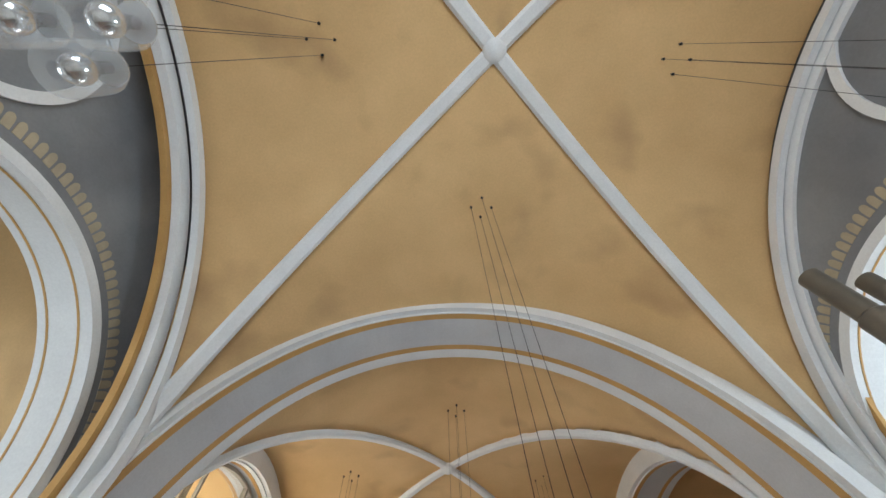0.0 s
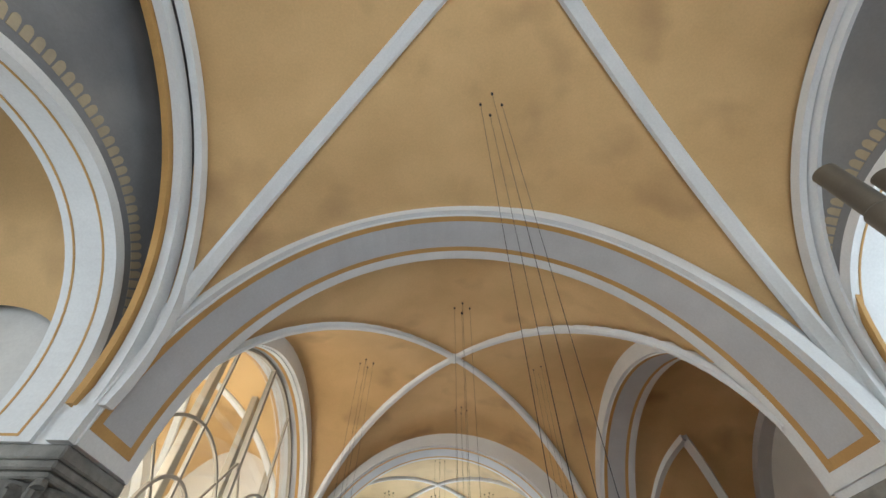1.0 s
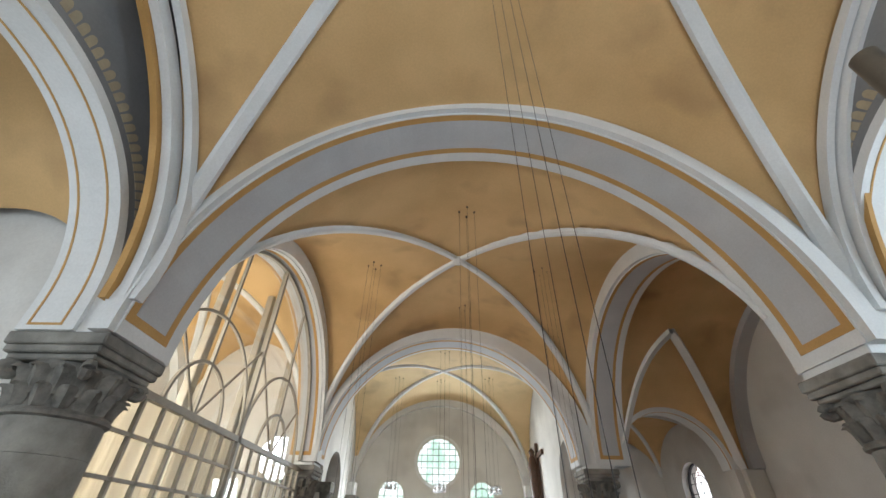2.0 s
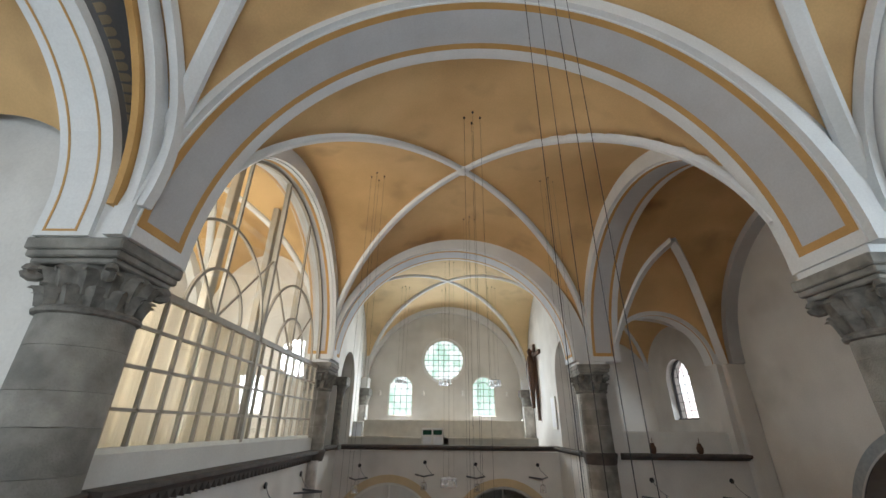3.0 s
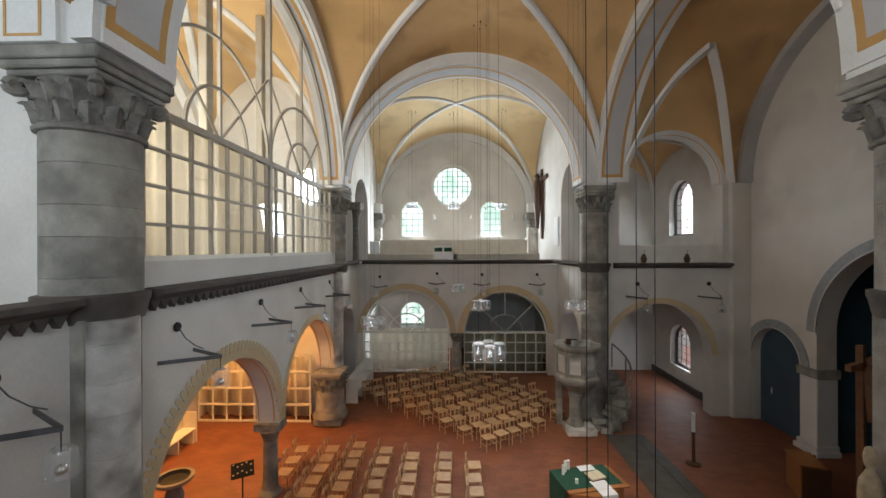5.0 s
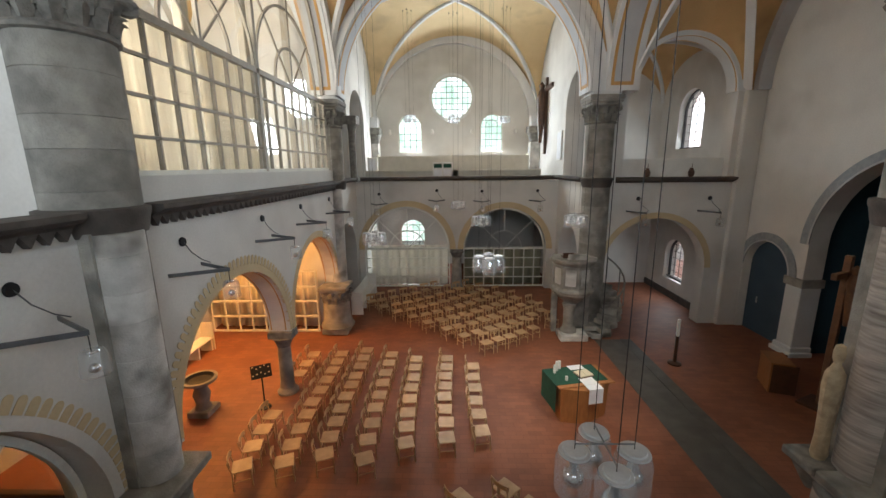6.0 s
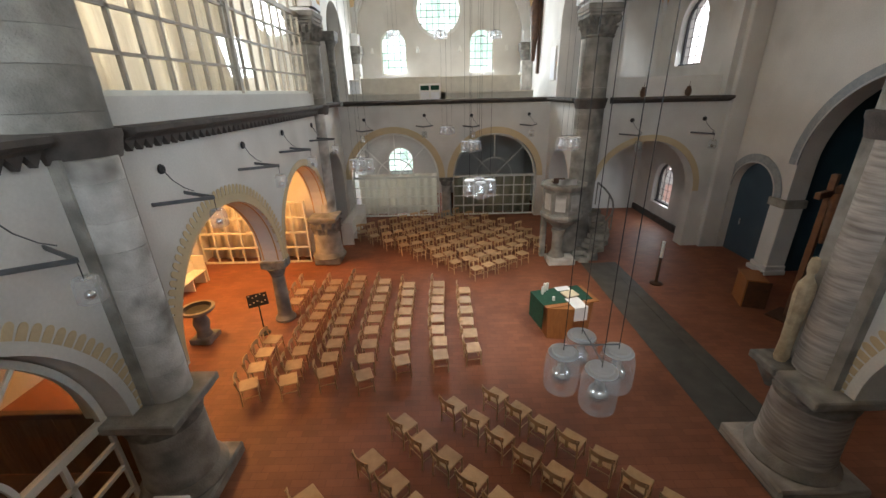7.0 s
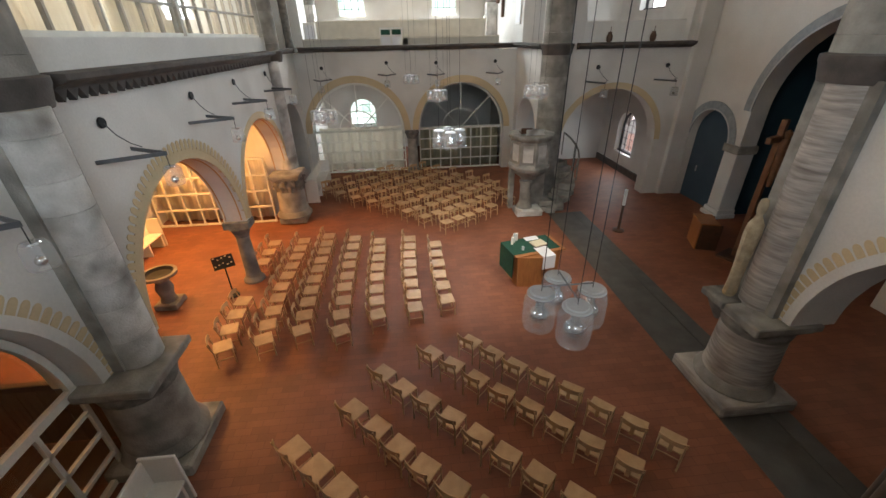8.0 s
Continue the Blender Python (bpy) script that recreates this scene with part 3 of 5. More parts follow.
def barrel(name, x0, x1, c, r, label, lunettes=(), mat=OCHRE, zs=ZS, nx=30, ny=40):
    """A barrel vault on the x axis, into which lunette cells cut: (centre x, radius, side, depth)."""
    bm = bmesh.new()
    rows = []
    for i in range(nx + 1):
        x = x0 + (x1 - x0) * i / nx
        row = []
        for j in range(ny + 1):
            a = math.pi * j / ny
            y, z = c + r * math.cos(a), zs + r * math.sin(a)
            for lx, lr, ls, depth in lunettes:
                dx = abs(x - lx)
                if dx < lr and (y - c) * ls > 0:
                    along = min(1.0, (r - abs(y - c)) / depth)
                    w = lr * (1 - along)
                    if dx < w:
                        top = zs + math.sqrt(max(0, lr * lr - dx * dx)) + along * (r * math.sin(math.acos(max(-1, min(1, (r - depth) / r)))) - lr)
                        z = max(z, top)
            row.append(bm.verts.new((x, y, z)))
        rows.append(row)
    for q, w in zip(rows, rows[1:]):
        for j in range(ny):
            bm.faces.new((q[j], q[j + 1], w[j + 1], w[j]))
    return structure(name, bm, mat, label, "vault", smooth=True)


barrel("ceiling_side_right", 5.4, 10.3, YC, 4.86, "dark ochre barrel vault of the side chapel", [(7.35, 2.0, 1, 2.4)])
vault("ceiling_side_left", -8.15, YC, 2.5, 4.9, 4.3, 4.5, 4.75, "bright ochre vault behind the glazed screen")
for s in (1, -1):
    diagonal_rib("rib", -8.15, YC, 2.5, 4.9, 4.75, s, 0.24)
barrel("ceiling_side_left_rear", -10.6, -5.7, 0.0, 5.5, "ochre barrel vault over the side gallery", [(-7.9, 2.2, 1, 2.4)])
barrel("ceiling_side_right_rear", 5.9, 10.3, 0.0, 5.5, "ochre barrel vault over the side gallery")


def rib_between(a, b, bulge, w=0.26, name="rib"):
    a, b = Vector(a), Vector(b)
    pts = [a.lerp(b, i / 20) + Vector((0, 0, bulge * math.sin(math.pi * i / 20))) for i in range(21)]
    bm = bmesh.new()
    d = (b - a)
    side = Vector((-d.y, d.x, 0)).normalized()
    rows = [[bm.verts.new(p + side * w * f + Vector((0, 0, g))) for f, g in ((-0.5, 0.12), (-0.5, -0.06), (0.5, -0.06), (0.5, 0.12))] for p in pts]
    for q, r in zip(rows, rows[1:]):
        for k in range(4):
            bm.faces.new((q[k], q[(k + 1) % 4], r[(k + 1) % 4], r[k]))
    return structure(name, bm, TRIM, "white rib along a lunette cell", "rib")


for sx, xa, xb, xm in ((1, 5.35, 9.55, 7.2),):
    rib_between((xa, 15.8, ZS), (xm, 13.38, 12.62), 0.75)
    rib_between((xb, 15.9, ZS), (xm, 13.38, 12.62), 0.75)
structure("wall_arch_right", arch("y", YC, 9.75, 10.25, 4.62, 4.95, ZS, 48), PANEL, "grey arch on the chancel wall", "arch")
structure("wall_arch_left", arch("y", YC, -10.55, -10.2, 4.4, 4.9, ZS, 48), TRIM, "white arch on the outer wall", "arch")

# ---------- side chapel: far wall, pier, chancel wall ----------
structure("wall_side_front", wall("x", 15.95, 16.5, 4.6, 9.5, 0.0, 13.0, [Hole(6.92, 1.95, 0.0, 2.3), Hole(7.35, 1.93, 5.75, ZS)]), WHITE, "white plastered wall with gallery and lower arch", "wall")
ring = structure("side_arch", arch("x", 7.35, 15.9, 16.5, 1.85, 2.15, ZS, 36), TRIM, "white arch over the side gallery", "arch")
part("painted_line", arch("x", 7.35, 15.95, 16.0, 1.842, 1.852, ZS, 36), BAND, ring)
structure("side_arch_lower", arch("x", 6.92, 15.93, 15.96, 1.95, 2.17, 2.3, 36), BEIGE, "beige border of the lower arch", "arch border")
structure("pier", boxes((9.5, 10.195, 15.76, 16.5, 0.0, ZS), bevel=0.03), WHITE, "tall plastered wall pier", "pier")
structure("wall_side_outer", wall("y", 9.5, 10.1, 16.5, 26.0, 0.0, 13.0, [Hole(19.1, 0.93, 6.93, 8.5), Hole(19.17, 0.8, 0.85, 2.0)]), WHITE, "white plastered outer wall with two arched windows", "wall")
structure("wall_side_far", boxes((4.6, 9.5, 21.6, 22.1, 0.0, 13.0)), WHITE, "white plastered far wall of the side gallery", "wall")
structure("ceiling_side_gallery", boxes((4.6, 9.6, 16.5, 21.6, 11.6, 11.9)), OCHRE, "ochre ceiling of the side gallery", "ceiling")
vault("ceiling_side_bay", 7.05, 19.05, 2.5, 2.6, 2.1, 2.1, 2.45, "dark ochre groin vault over the side gallery", 20)
for s in (1, -1):
    diagonal_rib("rib", 7.05, 19.05, 2.5, 2.6, 2.45, s, 0.16)
structure("floor_side_gallery", boxes((4.6, 9.5, 16.0, 21.6, 5.3, 5.62)), PARQUET, "wooden floor of the side gallery", "floor")
structure("wall_chancel", wall("y", 10.2, 10.8, 5.6, 16.4, 0.0, lambda s: ZS + 5.0, [Hole(14.72, 1.02, 0.0, 2.55), Hole(10.45, 2.72, 0.0, 3.75)]), WHITE, "plastered wall with the chancel arch and door arch", "wall")
for c, rr, zs, nmx in ((14.72, 1.02, 2.55, "door_arch_border"), (10.45, 2.72, 3.75, "chancel_arch_border")):
    ring = structure(nmx, arch("y", c, 10.16, 10.21, rr, rr + 0.3, zs, 40), FRAMEGREY, "grey ornamental border round a blue arch", "arch border")
    part("painted_line", arch("y", c, 10.15, 10.17, rr - 0.01, rr + 0.04, zs, 40), PANEL, ring)
structure("door_1", boxes((10.5, 10.58, 13.7, 15.74, 0.0, 3.6)), BLUEDOOR, "dull blue arched door leaf", "door")
structure("wall_chancel_back", boxes((13.6, 14.0, 5.0, 16.5, 0.0, 8.0), (10.8, 13.6, 13.35, 13.6, 0.0, 8.0), (10.8, 13.6, 7.2, 7.5, 0.0, 8.0), (10.8, 13.6, 7.2, 13.6, 7.6, 7.9)), BLUE, "dark teal painted chancel niche", "wall")
structure("wall_side_near", boxes((5.9, 10.8, 5.6, 6.1, 5.15, 13.0)), WHITE, "plastered wall closing the side chapel", "wall")
structure("wall_outer_right", wall("y", 10.2, 10.8, -6.4, 5.6, 0.0, 14.2, [Hole(1.5, 1.15, 7.4, 9.4)]), WHITE, "plastered outer wall", "wall")
structure("wall_left_near", wall("x", 5.7, 6.2, -10.5, -5.95, 5.45, 13.5), WHITE, "white wall between the side galleries", "wall")
structure("wall_left_far_cross", boxes((-10.5, -5.95, 15.9, 16.4, 0.0, 13.5)), WHITE, "white wall closing the side gallery", "wall")
# out of view; reach and parapet height set to keep rear light off the floor
structure("floor_organ_gallery", boxes((-5.4, 4.9, -5.7, 1.5, 4.3, 4.6), (-5.4, 4.9, 0.25, 0.4, 4.6, 5.95)), WHITE, "unseen organ gallery slab with parapet, sized to shade the near floor", "gallery")
structure("baseboard", boxes((9.42, 9.5, 16.5, 21.6, 0.0, 0.3)), CORNICE, "dark skirting along the side chapel wall", "baseboard")
chancel_pier = thing("chancel_pier", "plastered pier of the chancel arch on a moulded base", "pier", pose(10.5, 13.42, 0))
part("shaft", boxes((-0.34, 0.3, -0.3, 0.3, 0.3, 2.35), bevel=0.02), TRIM, chancel_pier)
part("impost", boxes((-0.4, 0.34, -0.36, 0.36, 2.35, 2.62), bevel=0.02), STONE, chancel_pier)
part("base", boxes((-0.46, 0.3, -0.42, 0.42, 0.0, 0.16), (-0.4, 0.3, -0.36, 0.36, 0.16, 0.32), bevel=0.02), TRIM, chancel_pier)
structure("roof", boxes((-11, 14.4, -6.4, 26.5, 14.75, 15.0)), GREYW, "flat attic slab above the vaults", "roof")
structure("wall_upper_cross", wall("x", Y1 - 0.3, Y1 + 0.2, -11, 10.8, 13.75, 14.75), GREYW, "attic wall above the arch", "wall")
structure("wall_upper_cross_far", wall("x", Y2 - 0.3, Y2 + 0.3, -11, 10.8, 13.75, 14.75), GREYW, "attic wall above the arch", "wall")

# ---------- far gallery ----------
gal = [Hole(-3.27, 2.2, 0.0, 2.1), Hole(-0.72, 0.35, 0.0, 2.1, flat=True), Hole(1.73, 2.1, 0.0, 2.13)]
structure("wall_gallery_front", wall("x", 20.6, 21.1, -5.75, 4.3, 0.0, 5.55, gal), WHITE, "white gallery front with two glazed arches", "wall")
for c, rr in ((-3.27, 2.2), (1.73, 2.1)):
    structure("gallery_arch_border", arch("x", c, 20.585, 20.605, rr, rr + 0.3, 2.11, 40), BEIGE, "ochre border round a gallery arch", "arch border")
# invented divider that keeps the right-hand room under the gallery dark
structure("wall_under_gallery", boxes((-0.9, -0.64, 21.1, 26.0, 0.0, 5.25)), GREYW, "added wall under the far gallery, holding the light to the left room", "wall")
structure("floor_gallery", boxes((-5.75, 4.3, 21.1, 26.0, 5.25, 5.55)), PARQUET, "wooden floor of the far gallery", "floor")


def cornice(name, axis, s0, s1, p, d, saw, label):
    """A dark moulded string course on a wall face p, projecting to d, with a sawtooth frieze below."""
    bm = bmesh.new()
    prof = [(0.0, ZG + 0.09), (0.10, ZG + 0.1), (0.14, ZG + 0.14), (0.24, ZG + 0.17), (0.30, ZG + 0.21), (0.30, ZG + 0.28), (0.0, ZG + 0.3)]
    ends = [[bm.verts.new(put(axis, s, p + d * a, z)) for a, z in prof] for s in (s0, s1)]
    for k in range(len(prof)):
        j = (k + 1) % len(prof)
        bm.faces.new((ends[0][k], ends[0][j], ends[1][j], ends[1][k]))
    for e in ends:
        bm.faces.new(e)
    ob = structure(name, bm, CORNICE, label, "cornice")
    if saw:
        bm = bmesh.new()
        n = int((s1 - s0) / 0.2)
        for i in range(n):
            a, b = s0 + (s1 - s0) * i / n, s0 + (s1 - s0) * (i + 1) / n
            tri = [(a, ZG + 0.1), (b, ZG + 0.1), ((a + b) / 2, ZG - 0.05)]
            f = [bm.verts.new(put(axis, s, p + d * 0.1, z)) for s, z in tri]
            g = [bm.verts.new(put(axis, s, p, z)) for s, z in tri]
            bm.faces.new(f)
            for k in range(3):
                bm.faces.new((f[k], f[(k + 1) % 3], g[(k + 1) % 3], g[k]))
        part("sawtooth_frieze", bm, CORNICE, ob)
    return ob


cornice("cornice_1", "y", -5.6, 5.4, XL - 0.1, 1, True, "dark stone string course with sawtooth frieze")
cornice("cornice_2", "y", 6.5, 15.6, XL, 1, True, "dark stone string course with sawtooth frieze")
cornice("cornice_3", "y", 16.5, 20.6, -5.75, 1, False, "dark stone string course")
cornice("cornice_4", "x", -5.75, 4.3, 20.6, -1, False, "dark moulded edge of the far gallery")
cornice("cornice_5", "y", 16.5, 20.6, 4.3, -1, False, "dark stone string course")
cornice("cornice_6", "x", 5.2, 9.5, 15.95, -1, False, "dark moulded edge of the side gallery")
cornice("cornice_7", "y", -5.6, 5.4, 4.95, -1, True, "dark stone string course with sawtooth frieze")


# ---------- columns ----------
def drums(ob, x, y, r, z0, z1, edge=0.004, mean=0.47, mat=None):
    z, i = z0, 0
    while z < z1 - 0.2:
        h = min(mean + 0.08 * math.sin(i * 2.1 + r), z1 - z)
        if z1 - z - h < 0.2:
            h = z1 - z
        part("drum", lathe([(r - edge, 0.002), (r, edge), (r, h - edge), (r - edge, h - 0.002)], 40, (x, y, z)), mat or STONE, ob, smooth=True)
        z, i = z + h, i + 1


def leafwork(ob, x, y, r, za0, out=1.0, count=14):
    """Two tiers of curling leaves round the bell of a capital."""
    for tier, (za, zb, o, w) in enumerate(((0.0, 0.3, 0.055, 0.2), (0.14, 0.54, 0.085, 0.21))):
        for k in range(count):
            a = 2 * math.pi * (k + 0.5 * tier) / count
            bm = bmesh.new()
            rows = []
            for q in range(7):
                f = q / 6
                rr = r + 0.07 * f + o * out * max(0, f - 0.45) ** 1.3 * 2.0
                zz = za0 + za + (zb - za) * (f if f < 0.85 else 0.85 - (f - 0.85) * 0.9)
                ww = w * (0.7 + 0.5 * math.sin(math.pi * min(1, f * 0.9))) * (1 - 0.5 * max(0, f - 0.7) / 0.3)
                row = []
                for e in (-0.5, -0.25, 0.0, 0.25, 0.5):
                    ang = a + e * ww / rr
                    rad = rr + (0.05 if e == 0.0 else (-0.03 if abs(e) > 0.4 else 0.012))
                    row.append(bm.verts.new((x + rad * math.cos(ang), y + rad * math.sin(ang), zz)))
                rows.append(row)
            for p, q in zip(rows, rows[1:]):
                for e in range(4):
                    bm.faces.new((p[e], p[e + 1], q[e + 1], q[e]))
            part("carved_leaf", bm, CARVED, ob, smooth=True)


def column(x, y, r, half, low=None, drop=0.0, lower_stone=None, label="grey stone column with carved leaf capital"):
    """An upper round shaft above the string course; low: offset and radius of the engaged shaft below it, which stands
    on a square capital over a short thick column."""
    ob = thing("column", label, "column", pose(x, y, 0))
    drums(ob, 0, 0, r, ZG if low else 0.5, 7.85 - drop)
    part("neck_ring", lathe([(r, 7.8), (r + 0.05, 7.82), (r + 0.06, 7.86), (r + 0.02, 7.9)], 40), CARVED, ob, smooth=True)
    part("capital", lathe([(r - 0.03, 7.88), (r - 0.02, 8.1), (r + 0.04, 8.3), (half - 0.1, 8.46)], 40), CARVED, ob, smooth=True)
    leafwork(ob, 0, 0, r, 7.9)
    for sx in (-1, 1):
        for sy in (-1, 1):
            curl = tube([(sx * (half - 0.15 + 0.05 * math.cos(q * 0.7)), sy * (half - 0.15 + 0.05 * math.cos(q * 0.7)), 8.34 + 0.06 * math.sin(q * 0.7)) for q in range(10)], 0.075, 8)
            part("volute", curl, CARVED, ob, smooth=True)
    part("abacus", boxes((-half + 0.08, half - 0.08, -half + 0.08, half - 0.08, 8.44, 8.52), (-half + 0.03, half - 0.03, -half + 0.03, half - 0.03, 8.52, 8.62), (-half, half, -half, half, 8.62, ZS), bevel=0.02), STONE, ob)
    for o in ob.children:
        if o.name.split(".")[0] != "drum":
            for v in o.data.vertices:
                v.co.z -= drop
    if drop:
        part("impost_block", boxes((-half + 0.1, half - 0.1, -half + 0.06, half - 0.06, ZS - drop - 0.002, ZS + 0.06), bevel=0.015), TRIM, ob, "white plastered block above the capital")
    if low:
        mx, my, mr, lr, ah, ph, bx, by = low
        # the default stone here has daylight mixed into its colour
        drums(ob, mx, my, mr, 1.88, ZG - 0.02, mat=lower_stone or LIGHTSTONE)
        mx, my = mx + bx, my + by
        part("lower_abacus", boxes((mx - ah, mx + ah, my - ah, my + ah, 1.74, 1.88), (mx - ah + 0.06, mx + ah - 0.06, my - ah + 0.06, my + ah - 0.06, 1.66, 1.74), bevel=0.02), STONE, ob)
        short = lr > 0.5
        part("lower_capital", lathe([(lr - 0.01, 1.46), (lr + 0.01, 1.5), (lr + 0.03, 1.58), (ah - 0.08, 1.66)] if short else [(lr - 0.04, 1.2), (lr - 0.01, 1.3), (lr + 0.02, 1.5), (ah - 0.08, 1.66)], 32, (mx, my, 0)), CARVED, ob, smooth=True)
        if not short:
            leafwork(ob, mx, my, lr - 0.02, 1.22, 0.5, 10)
        part("lower_shaft", lathe([(lr + 0.04, 0.42), (lr + 0.02, 0.6), (lr - 0.005, 1.48 if short else 1.22)], 32, (mx, my, 0)), lower_stone or STONE, ob, smooth=True)
        part("base", lathe([(lr + 0.13, 0.24), (lr + 0.14, 0.29), (lr + 0.1, 0.34), (lr + 0.08, 0.4), (lr + 0.04, 0.46)], 32, (mx, my, 0)), STONE, ob, smooth=True)
        part("plinth", boxes((mx - ph, mx + ph, my - ph, my + ph, 0.0, 0.25), bevel=0.04), lower_stone or STONE, ob)
    else:
        part("base", lathe([(r + 0.16, 0.22), (r + 0.18, 0.3), (r + 0.06, 0.4), (r, 0.52)], 32), STONE, ob, smooth=True)
        part("plinth", boxes((-r - 0.24, r + 0.24, -r - 0.24, r + 0.24, 0.0, 0.24), bevel=0.03), STONE, ob)
    part("string_course", lathe([(r + 0.01, ZG - 0.06), (r + 0.03, ZG), (r + 0.06, ZG + 0.16), (r + 0.08, ZG + 0.2), (r + 0.08, ZG + 0.28), (r, ZG + 0.3)], 40), CORNICE, ob, smooth=True)
    return ob


column(-5.62, 6.0, 0.53, 0.64, (0.38, -0.17, 0.3, 0.52, 0.6, 0.66, -0.1, -0.15))
column(5.16, 6.0, 0.5, 0.62, (-0.14, -0.06, 0.34, 0.52, 0.58, 0.72, -0.06, -0.12), 0.13, TOOLED)
column(-5.55, 16.1, 0.48, 0.57, (0.1, -0.3, 0.34, 0.5, 0.54, 0.5, 0.03, -0.55), 0.1)
column(4.55, 16.1, 0.5, 0.6, None, 0.1)
for x, y0, y1 in ((XL - 0.03, 5.5, 6.4), (4.92, 5.5, 6.4)):
    structure("pilaster", boxes((x - 0.09, x + 0.09, y0, y1, 1.88, ZG)), STONE, "flat stone pilaster behind an engaged column", "pilaster")


def small_column(x, y, h=1.85, r=0.19):
    ob = thing("small_column", "slender pale stone column of the lower arcade", "column", pose(x, y, 0))
    part("shaft", lathe([(r + 0.02, 0.16), (r, 0.4), (r * 0.92, h - 0.42)], 24), STONE, ob, smooth=True)
    part("base", lathe([(r + 0.1, 0.0), (r + 0.1, 0.06), (r + 0.04, 0.13), (r + 0.02, 0.17)], 24), STONE, ob, smooth=True)
    part("capital", lathe([(r * 0.92, h - 0.44), (r + 0.05, h - 0.25), (r + 0.12, h - 0.16)], 24), CARVED, ob, smooth=True)
    part("impost", boxes((-0.34, 0.34, -0.22, 0.22, h - 0.17, h + 0.03), bevel=0.015), CARVED, ob)
    return ob


for x0, x1 in ((-6.22, -5.03), (5.2, 5.82)):
    structure("springer_block", boxes((x0, x1, 5.64, 6.5, ZS, 9.9), bevel=0.03), TRIM, "white plastered springing above the capital", "springer")
small_column(-5.64, 10.98)
small_column(-5.64, 0.4)
small_column(5.3, 0.4)
small_column(-0.72, 20.85, 2.1, 0.26)


def pilaster(x, y, half):
    """A square wall pier with a carved capital beside the end wall."""
    ob = thing("end_pilaster", "grey stone pilaster with dark carved capital", "pilaster", pose(x, y, 5.55))
    part("shaft", boxes((-half, half, -half, half, 0.0, 2.1), bevel=0.02), LIGHTSTONE, ob)
    part("capital", lathe([(half * 1.0, 2.1), (half * 1.1, 2.25), (half * 1.45, 2.6)], 16), CARVED, ob, smooth=True)
    part("abacus", boxes((-half - 0.14, half + 0.14, -half - 0.14, half + 0.14, 2.6, 3.0), bevel=0.03), CARVED, ob)
    part("impost_block", boxes((-half, half, -half, half, 3.0, 3.6), bevel=0.02), TRIM, ob)


pilaster(-5.7, 25.2, 0.36)
pilaster(4.0, 25.4, 0.3)
mull = thing("gallery_column", "dark slender stone column between gallery openings", "column", pose(-5.65, 19.85, 5.6))
part("shaft", lathe([(0.2, 0.2), (0.18, 0.4), (0.18, 2.2)], 20), CARVED, mull, smooth=True)
part("base", boxes((-0.26, 0.26, -0.26, 0.26, 0.0, 0.2), bevel=0.02), CARVED, mull)
part("capital", lathe([(0.18, 2.2), (0.22, 2.4), (0.32, 2.62)], 20), CARVED, mull, smooth=True)
part("abacus", boxes((-0.34, 0.34, -0.34, 0.34, 2.62, 3.0), bevel=0.02), CARVED, mull)
structure("floor_side_left", boxes((-10.5, -5.95, 16.4, 26.0, 5.45, 5.6)), PARQUET, "wooden floor of the left side gallery", "floor")


# ---------- glazing ----------
def leaded(name, axis, c, p, bottom, spring, r, cols, rows, label, round_window=False, bar=0.032, frame_mat=None):
    """A window with a frame, leaded bars, and a clear pane."""
    ob = tagged(new(name), label, "window", "", "structure")
    top = spring + r
    if round_window:
        part("window_frame", arch(axis, c, p - 0.05, p + 0.05, r - 0.09, r + 0.02, spring, 48, a0=0, a1=359.9), frame_mat or LATH, ob)
    else:
        part("window_frame", arch(axis, c, p - 0.05, p + 0.05, r - 0.06, r + 0.02, spring, 24), frame_mat or LATH, ob)
        for s in (c - r + 0.02, c + r - 0.02):
            q0, q1 = put(axis, s - 0.04, p - 0.05, bottom), put(axis, s + 0.04, p + 0.05, spring)
            part("window_frame", boxes((q0[0], q1[0], q0[1], q1[1], q0[2], q1[2])), frame_mat or LATH, ob)
        q0, q1 = put(axis, c - r, p - 0.12, bottom - 0.02), put(axis, c + r, p + 0.05, bottom + 0.06)
        part("window_sill", boxes((q0[0], q1[0], q0[1], q1[1], q0[2], q1[2])), frame_mat or LATH, ob)
    for i in range(1, cols):
        s = c - r + 2 * r * i / cols
        d = math.sqrt(max(0, r * r - (s - c) ** 2))
        lo = spring - d if round_window else bottom
        q0, q1 = put(axis, s - bar / 2, p - bar / 2, lo), put(axis, s + bar / 2, p + bar / 2, spring + d)
        part("lead_bar", boxes((q0[0], q1[0], q0[1], q1[1], q0[2], q1[2])), LEAD, ob)
    lo0 = spring - r if round_window else bottom
    for i in range(1, rows):
        z = lo0 + (top - lo0) * i / rows
        d = r if (not round_window and z <= spring) else math.sqrt(max(0, r * r - (z - spring) ** 2))
        q0, q1 = put(axis, c - d, p - bar / 2, z - bar / 2), put(axis, c + d, p + bar / 2, z + bar / 2)
        part("lead_bar", boxes((q0[0], q1[0], q0[1], q1[1], q0[2], q1[2])), LEAD, ob)
    if not round_window:
        part("lead_bar", arch(axis, c, p - bar / 2, p + bar / 2, r * 0.5, r * 0.5 + bar, spring, 20), LEAD, ob)
    q0, q1 = put(axis, c - r, p - 0.004, lo0), put(axis, c + r, p + 0.004, top)
    pane = part("pane", boxes((q0[0], q1[0], q0[1], q1[1], q0[2], q1[2])), GLASS, ob)
    pane.visible_shadow = False
    return ob


